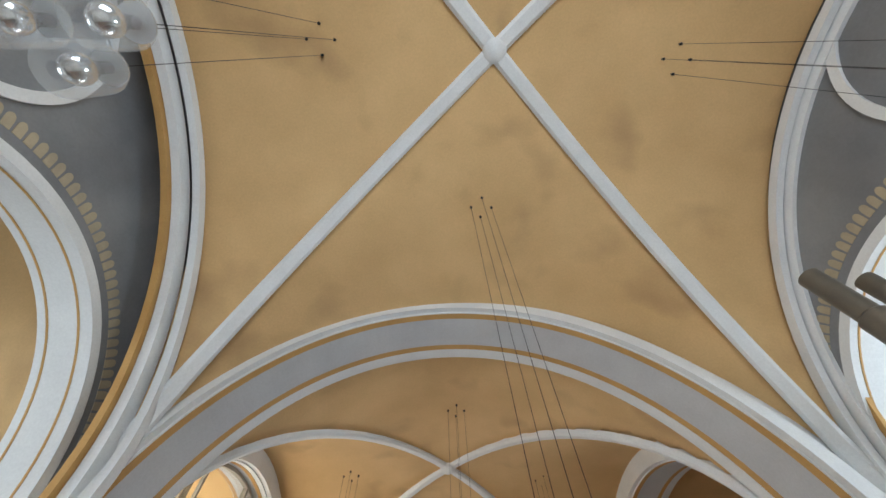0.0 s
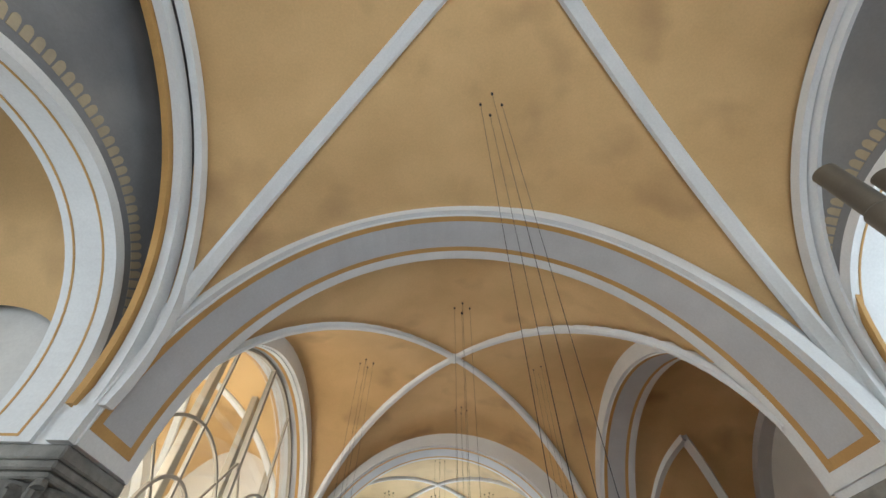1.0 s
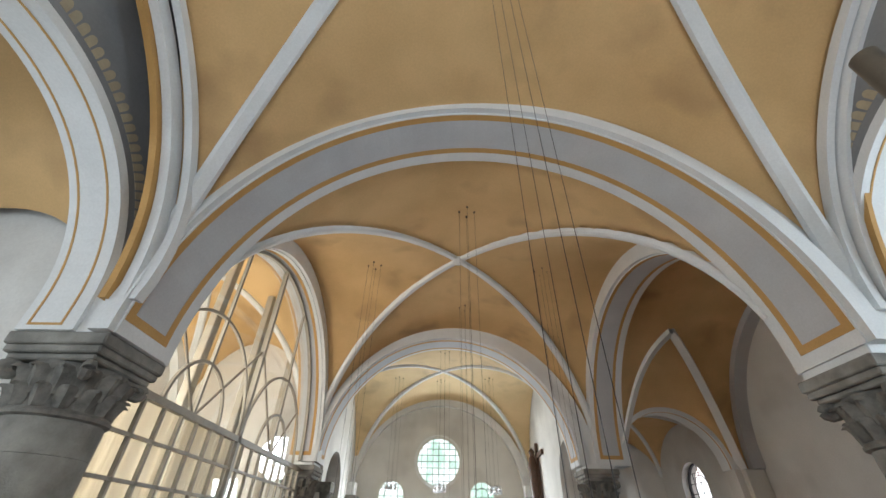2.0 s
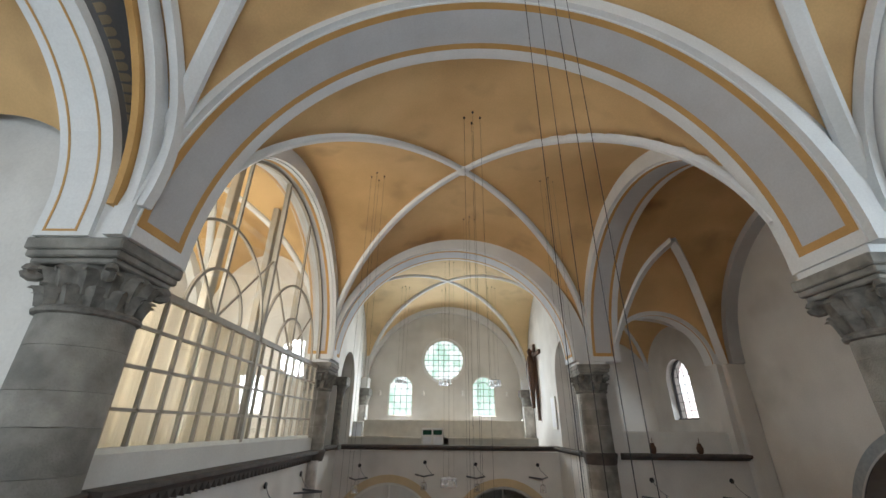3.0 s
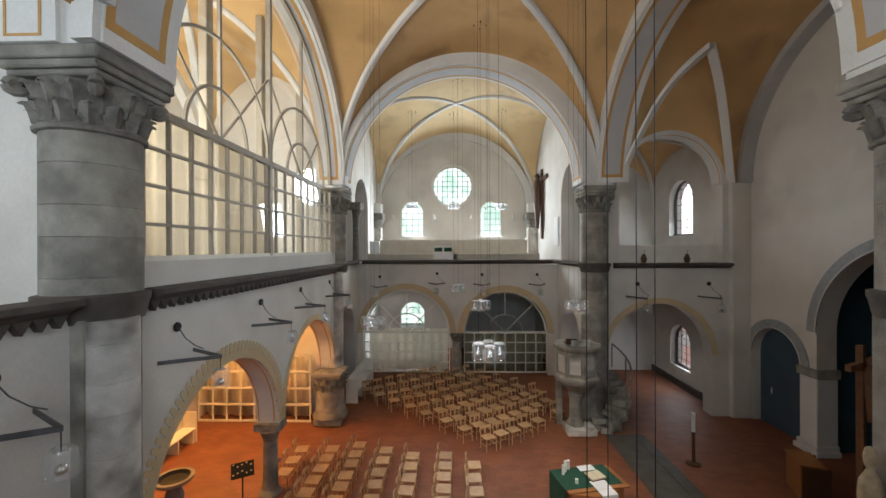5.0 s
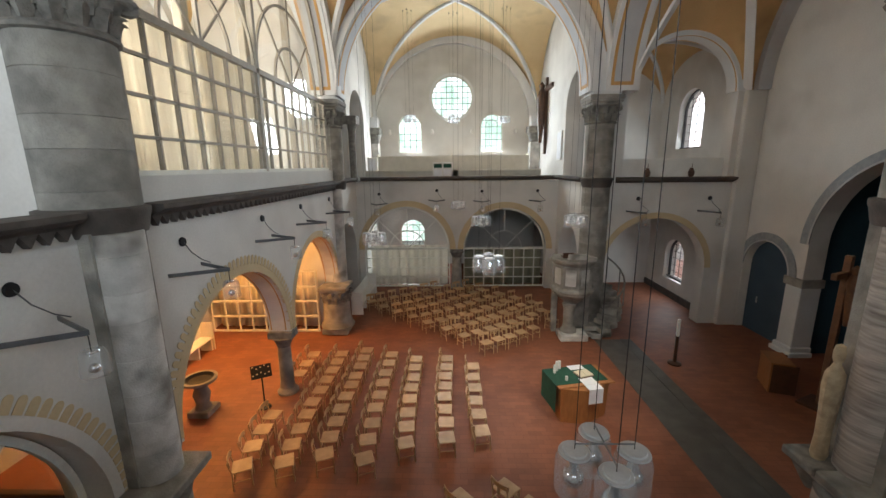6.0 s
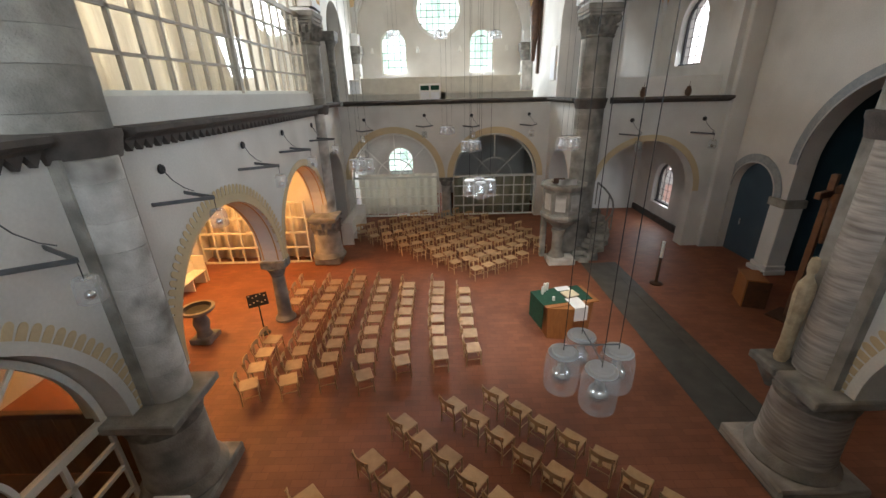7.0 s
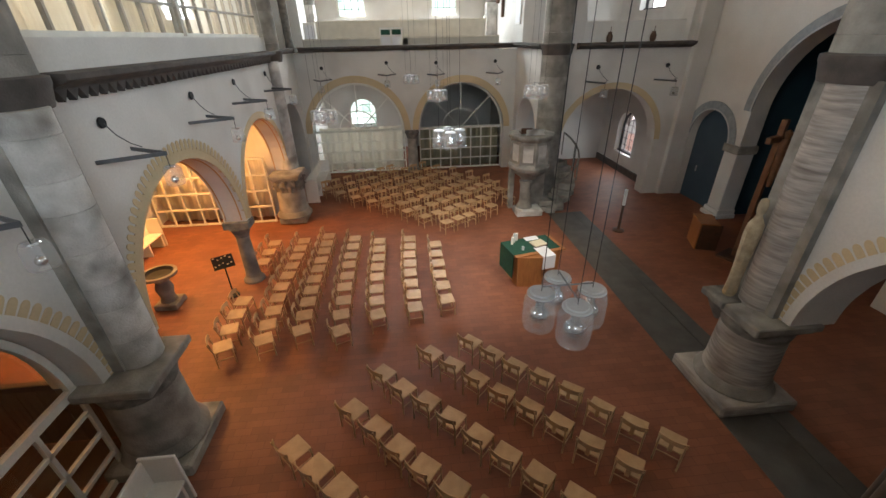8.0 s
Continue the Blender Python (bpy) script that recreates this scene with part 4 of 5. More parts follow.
leaded("window_1", "x", -0.94, 26.2, 0, 10.35, 1.3, 8, 8, "round leaded window with clear glass", True, 0.026)
leaded("window_2", "x", -3.54, 26.2, 7.12, 8.66, 0.74, 4, 6, "arched leaded window with clear glass", bar=0.024)
leaded("window_3", "x", 1.5, 26.2, 7.12, 8.7, 0.7, 4, 6, "arched leaded window with clear glass", bar=0.024)
leaded("window_4", "x", -3.53, 26.2, 1.05, 2.14, 0.81, 4, 5, "arched leaded window under the gallery", bar=0.024)
leaded("window_5", "y", 19.1, 9.8, 6.93, 8.5, 0.93, 4, 7, "arched leaded window of the side gallery", bar=0.02, frame_mat=LEAD)
leaded("window_6", "y", 19.17, 9.8, 0.85, 2.0, 0.8, 4, 6, "arched leaded window of the lower side chapel", bar=0.02, frame_mat=LEAD)
leaded("window_7", "x", XC, -6.1, 7.0, 9.8, 2.6, 8, 8, "unseen tall leaded rear window")
# unseen window, assumed for the left fill lamp
leaded("window_8", "y", 1.5, -10.75, 7.4, 9.4, 1.15, 5, 7, "arched leaded window of the side gallery")
# unseen window, added to go with the upper fill lamp
leaded("window_10", "y", 11.0, -10.75, 9.2, 10.0, 1.7, 6, 5, "unseen wide arched leaded window added to the side room")
# unseen window, assumed for the right fill lamp
leaded("window_9", "y", 1.5, 10.5, 7.4, 9.4, 1.15, 5, 7, "arched leaded window of the side gallery")
structure("window_surround", arch("x", -0.94, 25.95, 26.02, 1.27, 1.38, 10.35, 56, a0=0, a1=359.9), TRIM, "white moulded ring round the round window", "moulding")
structure("backdrop_end", boxes((-14, 12, 36, 36.1, -1, 20)), TREES, "bright trees and sky outside", "backdrop")
structure("backdrop_side", boxes((18, 18.1, 10, 62, -1, 24)), COURT, "bright courtyard outside", "backdrop")


def screen(axis, c, p, r, spring, bottom, cols, rows, label, mat, bar, name="glazed_screen", pane_mat=GLASS):
    """A glazed screen with a grid of bars below a transom and a fan of bars in the arch above."""
    ob = thing(name, label, "glazed screen")

    def stick(s0, s1, z0, z1, d=0.03):
        q0, q1 = put(axis, s0, p - d, z0), put(axis, s1, p + d, z1)
        part("glazing_bar", boxes((q0[0], q1[0], q0[1], q1[1], q0[2], q1[2])), mat, ob)

    stick(c - r, c + r, spring - bar, spring + bar, 0.05)
    stick(c - r, c + r, bottom, bottom + bar * 1.5, 0.04)
    for i in range(cols + 1):
        s = c - r + 2 * r * i / cols
        stick(s - bar / 2, s + bar / 2, bottom, spring)
    for i in range(1, rows):
        z = bottom + (spring - bottom) * i / rows
        stick(c - r, c + r, z - bar / 2, z + bar / 2)
    part("arch_bar", arch(axis, c, p - 0.04, p + 0.04, r - bar * 1.6, r, spring, 40), mat, ob)
    part("arch_bar", arch(axis, c, p - 0.025, p + 0.025, r * 0.42, r * 0.42 + bar, spring, 28), mat, ob)
    for a in (45, 90, 135):
        d = Vector((math.cos(radians(a)), math.sin(radians(a))))
        p0, p1 = put(axis, c + d.x * r * (0.42 if a == 90 else 0.0), p, spring + d.y * r * (0.42 if a == 90 else 0.0)), put(axis, c + d.x * r * 0.97, p, spring + d.y * r * 0.97)
        part("radial_bar", tube([p0, p1], bar * 0.55, 6), mat, ob)
    q0, q1 = put(axis, c - r, p - 0.004, bottom), put(axis, c + r, p + 0.004, spring + r)
    pane = part("pane", boxes((q0[0], q1[0], q0[1], q1[1], q0[2], q1[2])), pane_mat, ob)
    pane.visible_shadow = False
    return ob


screen("x", -3.27, 20.85, 2.17, 2.1, 0.05, 8, 4, "white glazed screen under the far gallery", LATH, 0.05)
screen("x", 1.73, 20.85, 2.07, 2.1, 0.05, 8, 4, "white glazed screen with a fan of radial bars", LATH, 0.05)
screen("y", 3.1, -5.85, 2.17, 1.85, 0.05, 6, 4, "white glazed screen with radial bars in the aisle arch", LATH, 0.06)

# great glazed screen on the left gallery
big = thing("great_glazed_screen", "tall steel glazed screen filling the gallery arch", "glazed screen")
XG = -5.5


def gbar(y0, y1, z0, z1, d=0.035, mat=BARS):
    part("glazing_bar", boxes((XG - d, XG + d, y0, y1, z0, z1)), mat, big)


gbar(6.6, 15.5, 8.46, 8.58, 0.06)
gbar(6.6, 15.5, 6.18, 6.26, 0.05, LATH)
cols = 16
for i in range(cols + 1):
    y = 6.65 + (15.45 - 6.65) * i / cols
    gbar(y - 0.025, y + 0.025, 6.2, 8.5)
for z in (6.75, 7.35, 7.93):
    gbar(6.6, 15.5, z - 0.025, z + 0.025)
for y, w in ((8.6, 0.035), (10.68, 0.06), (12.76, 0.035)):
    h = math.sqrt(4.4**2 - (y - YC) ** 2)
    gbar(y - w, y + w, 8.5 if w < 0.05 else 6.2, ZS + h, w)
for c in (8.6, 12.76):
    for rr in (2.05, 1.05):
        part("arch_bar", arch("y", c, XG - 0.03, XG + 0.03, rr - 0.06, rr, 8.52, 36), BARS, big)
    for a, length in ((46, 2.9 if c < 10 else 2.03), (134, 2.03 if c < 10 else 2.9)):
        part("radial_bar", tube([(XG, c, 8.52), (XG, c + length * math.cos(radians(a)), 8.52 + length * math.sin(radians(a)))], 0.03, 6), BARS, big)
part("arch_bar", arch("y", YC, XG - 0.05, XG + 0.05, 4.36, 4.44, ZS, 48), BARS, big)
big_pane = part("pane", boxes((XG - 0.005, XG + 0.005, 6.6, 15.5, 6.2, 13.2)), GLASS, big)
big_pane.visible_shadow = False
for y in (9.75, 12.3, 15.2):
    post = thing("steel_post", "cream painted steel post behind the glazed screen", "post")
    part("post", boxes((-6.62, -6.42, y - 0.13, y + 0.13, 5.45, 13.2), bevel=0.02), BARS, post)


def curtain(name, axis, s0, s1, p, z0, z1, label, mat=CURTAIN, folds=14.0, depth=0.05):
    bm = bmesh.new()
    n = int((s1 - s0) * folds * 4)
    rows = []
    for i in range(n + 1):
        s = s0 + (s1 - s0) * i / n
        d = depth * math.sin(s * folds) + depth * 0.5 * math.sin(s * folds * 0.43 + 1)
        rows.append([bm.verts.new(put(axis, s, p + d * k, z)) for k, z in ((1, z0), (0.9, (z0 + z1) / 2), (0.7, z1))])
    for a, b in zip(rows, rows[1:]):
        for k in range(2):
            bm.faces.new((a[k], b[k], b[k + 1], a[k + 1]))
    ob = part(name, bm, mat, None, "", True)
    sol = ob.modifiers.new("thickness", "SOLIDIFY")
    sol.thickness = 0.006
    return tagged(ob, label, "curtain")


for i in range(4):
    curtain("curtain", "y", 6.4 + i * 1.36, 7.72 + i * 1.36, -5.95, 5.46, 8.74, "cream curtain hanging behind the glazed screen")

# aisle screen with curtain, lit warm
aisle = thing("aisle_screen", "white lattice glazed partition across the aisle", "glazed screen")
for i in range(9):
    x = -10.3 + i * 0.52
    part("glazing_bar", boxes((x - 0.025, x + 0.025, 15.1, 15.16, 0.0, 2.45)), LATH, aisle)
for i in range(5):
    z = 0.04 + i * 0.6
    part("glazing_bar", boxes((-10.3, -6.1, 15.09, 15.17, z - 0.03, z + 0.03)), LATH, aisle)
curtain("aisle_curtain", "x", -10.2, -6.2, 15.45, 0.1, 2.4, "cream curtain behind the aisle partition")


# low boarded partition across the aisle, and the wooden floor on this side of it
partition = thing("aisle_partition", "low brown boarded partition with a dark top rail", "partition", pose(-8.2, 5.92, 0))
for i in range(15):
    x = -2.24 + i * 0.3
    part("board", boxes((x, x + 0.29, -0.02, 0.02, 0.02, 1.28), bevel=0.006), BOARDS, partition)
part("rail", boxes((-2.26, 2.24, -0.06, 0.06, 1.28, 1.4), bevel=0.012), DARKWOOD, partition, "dark top rail")
structure("floor_aisle_bay", boxes((-10.5, -6.2, -5.6, 5.88, 0.0, 0.02)), BOARDS, "brown boarded floor of the rear aisle bay", "floor")
# small dim stained glass window in the niche
stained_window = tagged(new("window_11"), "small stained glass window with blue and violet panes", "window", "", "structure")
for i in range(3):
    for k in range(4):
        part("pane", boxes((13.56, 13.58, 12.0 + i * 0.2, 12.185 + i * 0.2, 1.5 + k * 0.24, 1.725 + k * 0.24)), STAINED, stained_window)
part("window_frame", boxes((13.54, 13.6, 11.94, 11.99, 1.44, 2.5), (13.54, 13.6, 12.6, 12.65, 1.44, 2.5), (13.54, 13.6, 11.99, 12.6, 1.44, 1.49), (13.54, 13.6, 11.99, 12.6, 2.46, 2.5)), LEAD, stained_window)


# ---------- lamps ----------
def jar_lamp(x, y, z_top, ceiling, size=1.0):
    """A cluster of four glass jars on thin cables below a cross of rods."""
    ob = thing("pendant_lamp", "cluster of four clear glass jar lamps on thin cables", "pendant lamp", pose(x, y, 0), "jar pendant lamps")
    size *= 0.9 if y > 5 else 1.0
    d = 0.225 * size
    for dx, dy in ((d, 0), (0, d), (-d, 0), (0, -d)):
        jx, jy = dx * 1.0, dy * 1.0
        r, h = 0.142 * size, 0.35 * size
        prof = [(0.05, 0.0), (r * 0.8, -0.015), (r * 0.96, -0.06), (r, -0.11), (r, -h + 0.04), (r * 0.95, -h)]
        jar = part("jar", lathe(prof + [(r * 0.6, -h - 0.012), (r * 0.3, -h - 0.015)], 28, (jx, jy, z_top), cap=False), JAR, ob, smooth=True)
        jar.visible_shadow = False
        part("lid", lathe([(0.0, 0.012), (0.075, 0.01), (0.08, 0.0), (0.1, 0.0), (0.105, -0.012), (0.0, -0.014)], 24, (jx, jy, z_top), cap=False), LID, jar, "round grey metal lid", True)
        part("socket", lathe([(0.035, -0.02), (0.035, -0.12), (0.05, -0.14), (0.05, -0.17)], 14, (jx, jy, z_top)), CHROME, jar, "chrome lamp socket", True)
        bm = bmesh.new()
        bmesh.ops.create_uvsphere(bm, u_segments=14, v_segments=10, radius=0.085 * size, matrix=Matrix.Translation((jx, jy, z_top - 0.23 * size)))
        part("bulb", bm, CHROME, jar, "mirrored round bulb", True)
        part("cable", tube([(jx, jy, z_top), (jx, jy, ceiling)], 0.0028, 6), BLACKM, ob)
        part("ceiling_hook", lathe([(0.02, 0.0), (0.025, -0.05), (0.01, -0.07)], 8, (jx, jy, ceiling)), BLACKM, ob)
    part("rod", tube([(-d, 0, z_top + 0.05), (d, 0, z_top + 0.05)], 0.006, 6), BRACKET, ob)
    part("rod", tube([(0, -d, z_top + 0.05), (0, d, z_top + 0.05)], 0.006, 6), BRACKET, ob)
    return ob


jar_lamp(0.12, 3.2, 4.43, ZS + 5.17, 0.86)
jar_lamp(-2.63, 0.44, 9.45, ZS + 5.36)
jar_lamp(3.2, 0.6, 9.45, ZS + 5.32)
jar_lamp(-0.16, 8.6, 4.5, ZS + 5.07)
jar_lamp(-3.0, 11.22, 4.55, ZS + 5.07)
jar_lamp(2.42, 11.45, 4.95, ZS + 5.09)
jar_lamp(0.05, 13.98, 4.62, ZS + 5.05)
jar_lamp(-3.1, 22.0, 8.85, ZS + 5.0)
jar_lamp(-0.85, 22.6, 8.85, ZS + 5.06)
jar_lamp(1.75, 22.0, 8.75, ZS + 5.0)
jar_lamp(-0.66, 18.2, 4.75, ZS + 5.02)


def bracket_lamp(m):
    """A wall lamp: round rose, slanting stay, long flat arm and a hanging glass jar; built to project on +x."""
    ob = thing("wall_lamp", "steel bracket wall lamp with hanging glass jar", "wall lamp", m, "bracket wall lamps")
    part("rose", lathe([(0.0, 0.03), (0.07, 0.03), (0.08, 0.0)], 20), BLACKM, ob).matrix_local = pose(0, 0, 0, 0, 90, 0)
    part("stay", tube([(0.02, 0.0, 0.0), (0.07, 0.1, -0.2), (0.14, 0.24, -0.36), (0.2, 0.36, -0.44)], 0.009, 6), BRACKET, ob)
    for side, reach in ((-1, 0.42), (1, 0.40)):
        bar = boxes((0.0, 0.85, -0.012, 0.012, -0.5, -0.44), bevel=0.004)
        part("arm", bar, BRACKET, ob).matrix_local = pose(0.0, side * reach, 0, 0, 0, -side * 29)
    prof = [(0.04, 0.0), (0.1, -0.01), (0.125, -0.06), (0.135, -0.28), (0.12, -0.3)]
    jar = part("jar", lathe(prof + [(0.06, -0.305)], 24, (0.73, 0, -0.66), cap=False), JAR, ob, smooth=True)
    jar.visible_shadow = False
    part("lid", lathe([(0.0, 0.012), (0.07, 0.01), (0.08, -0.01), (0.0, -0.012)], 20, (0.72, 0, -0.68), cap=False), CHROME, jar, "chrome lid", True)
    bm = bmesh.new()
    bmesh.ops.create_uvsphere(bm, u_segments=12, v_segments=8, radius=0.055, matrix=Matrix.Translation((0.72, 0, -0.88)))
    part("bulb", bm, CHROME, jar, "mirrored round bulb", True)
    part("cable", tube([(0.72, 0, -0.44), (0.72, 0, -0.68)], 0.006, 6), BLACKM, ob)
    return ob


first = bracket_lamp(pose(XL - 0.08, 4.68, 5.07))
for m in (pose(XL + 0.02, 7.15, 5.1), pose(XL + 0.02, 9.9, 5.13), pose(XL + 0.02, 12.25, 5.17), pose(XL + 0.02, 14.9, 5.17),
          pose(-4.6, 20.58, 4.95, 0, 0, -90), pose(-1.7, 20.58, 5.1, 0, 0, -90), pose(0.55, 20.58, 5.05, 0, 0, -90), pose(3.3, 20.58, 5.05, 0, 0, -90),
          pose(6.1, 15.93, 5.0, 0, 0, -90), pose(8.75, 15.93, 5.0, 0, 0, -90), pose(4.93, 4.0, 5.05, 0, 0, 180)):
    copy_thing(first, m)


# ---------- chairs ----------
def chair():
    ob = thing("chair", "light beech chair with woven seat and curved back", "chair", pose(0, 0, 0), "church chairs")
    w, d = 0.215, 0.205
    part("seat", boxes((-d, d, -w, w, 0.425, 0.45), bevel=0.012), WOOD, ob)
    for sx in (-1, 1):
        for sy in (-1, 1):
            top = 0.72 if sx < 0 else 0.425
            part("leg", tube([(sx * (d - 0.01), sy * (w - 0.02), 0.0), (sx * (d - 0.02), sy * (w - 0.02), 0.42)] + ([(sx * d - 0.05, sy * (w - 0.02), top)] if sx < 0 else []), 0.016, 6), WOOD, ob)
    bm = bmesh.new()
    rows = []
    for i in range(9):
        f = i / 8 * 2 - 1
        x = -d - 0.065 + 0.05 * f * f
        rows.append([bm.verts.new((x + a, f * (w + 0.01), z)) for a, z in ((0, 0.63), (0.018, 0.63), (0.012, 0.74), (-0.006, 0.74))])
    for a, b in zip(rows, rows[1:]):
        for k in range(4):
            bm.faces.new((a[k], a[(k + 1) % 4], b[(k + 1) % 4], b[k]))
    bm.faces.new(rows[0])
    bm.faces.new(rows[-1])
    part("backrest", bm, WOOD, ob)
    part("back_splat", boxes((-d - 0.05, -d - 0.035, -0.035, 0.035, 0.44, 0.65), bevel=0.004), WOOD, ob)
    for sy in (-1, 1):
        part("stretcher", tube([(-d + 0.02, sy * (w - 0.02), 0.2), (d - 0.02, sy * (w - 0.02), 0.2)], 0.01, 6), WOOD, ob)
    for sx in (-1, 1):
        part("stretcher", tube([(sx * (d - 0.015), -w + 0.02, 0.28), (sx * (d - 0.015), w - 0.02, 0.28)], 0.01, 6), WOOD, ob)
    for o in ob.children:
        for v in o.data.vertices:
            v.co *= 0.91
    return ob


seat0 = chair()
rng = random.Random(7)
spots = []
# rows beside the arcade, gently bowed, facing the altar
for x, y0, count, gap in ((-5.33, 7.67, 4, 0.55), (-5.4, 11.25, 3, 0.6), (-4.5, 7.77, 10, 0.525), (-3.72, 8.01, 10, 0.525), (-2.86, 7.9, 9, 0.57), (-2.04, 8.36, 8, 0.545), (-1.12, 8.55, 8, 0.52), (-0.33, 8.8, 6, 0.58)):
    for i in range(count):
        y = y0 + i * gap
        bow = 0.055 * max(0.0, (9.9 - y)) ** 1.4
        spots.append((x + bow + rng.uniform(-0.02, 0.02), y + rng.uniform(-0.02, 0.02), 22 * max(0, 9.3 - y) / 1.5 + rng.uniform(-4, 4)))
# slanting rows towards the organ
for x, y, count in ((0.07, 7.15, 8), (-0.78, 6.9, 8), (-1.75, 6.48, 8), (-2.21, 5.68, 7), (-3.07, 5.07, 6)):
    for i in range(count):
        spots.append((x + 0.40 * i + rng.uniform(-0.03, 0.03), y - 0.375 * i + rng.uniform(-0.03, 0.03), 47 + rng.uniform(-5, 5)))
# slanting rows before the far gallery
for k in range(8):
    for i in range(9):
        x, y = 0.2 - 0.68 * k + 0.46 * i, 13.3 + 0.6 * k + 0.27 * i + 0.012 * i * i
        if y < 19.9 and x < 3.0 and (x < 2.4 or y > 15.3):
            spots.append((x + rng.uniform(-0.04, 0.04), y + rng.uniform(-0.04, 0.04), -60 + rng.uniform(-5, 5)))
for i, (x, y, a) in enumerate(spots):
    m = pose(x, y, 0, 0, 0, a)
    if i == 0:
        seat0.matrix_world = m
    else:
        copy_thing(seat0, m)

# ---------- altar ----------
altar = thing("altar", "angular orange oak altar with green cloth", "altar", pose(2.35, 10.15, 0, 0, 0, 12))
bm = bmesh.new()
ring0 = [(-0.72, -0.4), (-0.1, -0.62), (0.6, -0.35), (0.6, 0.4), (-0.7, 0.45)]
lo = [bm.verts.new((x * 0.92, y * 0.92, 0.0)) for x, y in ring0]
hi = [bm.verts.new((x, y, 0.93)) for x, y in ring0]
bm.faces.new(lo)
bm.faces.new(hi)
for k in range(5):
    bm.faces.new((lo[k], lo[(k + 1) % 5], hi[(k + 1) % 5], hi[k]))
part("body", bm, ALTARWOOD, altar)
part("tabletop", boxes((-0.78, 0.72, -0.42, 0.48, 0.93, 0.97), bevel=0.008), ALTARWOOD, altar)
cloth = thing("altar_cloth", "green altar cloth hanging over one end", "cloth", pose(2.35, 10.15, 0, 0, 0, 12))
part("top", boxes((-0.8, 0.6, -0.3, 0.5, 0.972, 0.98)), GREEN, cloth)
part("drop", boxes((-0.81, -0.795, -0.3, 0.5, 0.25, 0.98)), GREEN, cloth)
linen = thing("altar_linen", "white linen runner hanging over the altar front", "cloth", pose(2.35, 10.15, 0, 0, 0, 12))
part("top", boxes((-0.12, 0.25, -0.44, -0.12, 0.984, 0.99)), LINEN, linen)
back_linen = thing("altar_napkin", "white folded linen lying at the back of the altar", "cloth", pose(2.35, 10.15, 0.984, 0, 0, 12))
part("cloth", boxes((-0.1, 0.3, 0.3, 0.52, 0.0, 0.008), bevel=0.002), LINEN, back_linen)
part("drop", boxes((-0.12, 0.25, -0.66, -0.652, 0.6, 0.985), (-0.12, 0.25, -0.66, -0.44, 0.978, 0.986)), LINEN, linen)
book = thing("book", "open book on the altar cloth", "book", pose(2.45, 10.2, 0.99, 0, 0, 20))
part("cover", boxes((-0.2, 0.2, -0.16, 0.16, 0.0, 0.02)), DARKWOOD, book)
part("pages", boxes((-0.19, -0.005, -0.15, 0.15, 0.02, 0.05), (0.005, 0.19, -0.15, 0.15, 0.02, 0.05)), PAPER, book)
for x, y, h in ((1.74, 10.3, 0.22), (1.82, 10.42, 0.26), (1.92, 10.52, 0.22), (1.95, 9.95, 0.1)):
    c = thing("candle", "white wax candle on the altar", "candle", pose(x, y, 0.98), "altar candles")
    part("wax", lathe([(0.035, 0.0), (0.035, h), (0.0, h - 0.005)], 14), CANDLE, c, smooth=True)
    part("wick", tube([(0, 0, h - 0.01), (0, 0, h + 0.02)], 0.003, 5), BLACKM, c)

# ---------- pulpit ----------
pulpit = thing("pulpit", "grey stone pulpit with carved panels on a foot column", "pulpit", pose(3.47, 14.8, 0))
part("basket", lathe([(0.5, 1.62), (0.72, 1.74), (0.8, 1.84), (0.8, 1.92), (0.7, 1.97), (0.7, 2.8), (0.76, 2.84), (0.84, 2.93), (0.84, 3.0), (0.72, 3.02)], 8), STONE, pulpit)
for k in range(8):
    frame_bm = boxes((0.645, 0.675, -0.24, -0.18, 2.02, 2.76), (0.645, 0.675, 0.18, 0.24, 2.02, 2.76), (0.645, 0.675, -0.18, 0.18, 2.02, 2.09), (0.645, 0.675, -0.18, 0.18, 2.69, 2.76), bevel=0.006)
    part("panel_frame", frame_bm, STONE, pulpit).matrix_local = pose(0, 0, 0, 0, 0, 45 * k + 22.5)
    part("panel", boxes((0.64, 0.658, -0.18, 0.18, 2.09, 2.69), bevel=0.004), LIGHTSTONE, pulpit, "pale carved panel").matrix_local = pose(0, 0, 0, 0, 0, 45 * k + 22.5)
    part("corner_shaft", lathe([(0.045, 1.97), (0.035, 2.03), (0.035, 2.72), (0.05, 2.8)], 10, (0.7, 0, 0)), STONE, pulpit, smooth=True).matrix_local = pose(0, 0, 0, 0, 0, 45 * k)
part("bowl", lathe([(0.24, 1.3), (0.34, 1.42), (0.56, 1.58), (0.74, 1.74)], 24), STONE, pulpit, smooth=True)
part("foot_column", lathe([(0.3, 0.26), (0.29, 0.33), (0.22, 0.42), (0.2, 0.6), (0.2, 1.16), (0.24, 1.24), (0.25, 1.32)], 24, (-0.12, -0.18, 0)), STONE, pulpit, smooth=True)
part("foot", boxes((-0.5, 0.5, -0.62, 0.1, 0.0, 0.26), bevel=0.04), LIGHTSTONE, pulpit)
part("rear_support", boxes((-0.62, -0.42, 0.3, 0.55, 0.0, 1.7), (0.1, 0.7, 0.1, 0.7, 0.26, 1.72), bevel=0.03), STONE, pulpit)
part("desk", boxes((-0.36, 0.3, -0.5, -0.1, 3.02, 3.07), (-0.34, 0.28, -0.5, -0.45, 3.07, 3.22), bevel=0.01), LIGHTSTONE, pulpit)
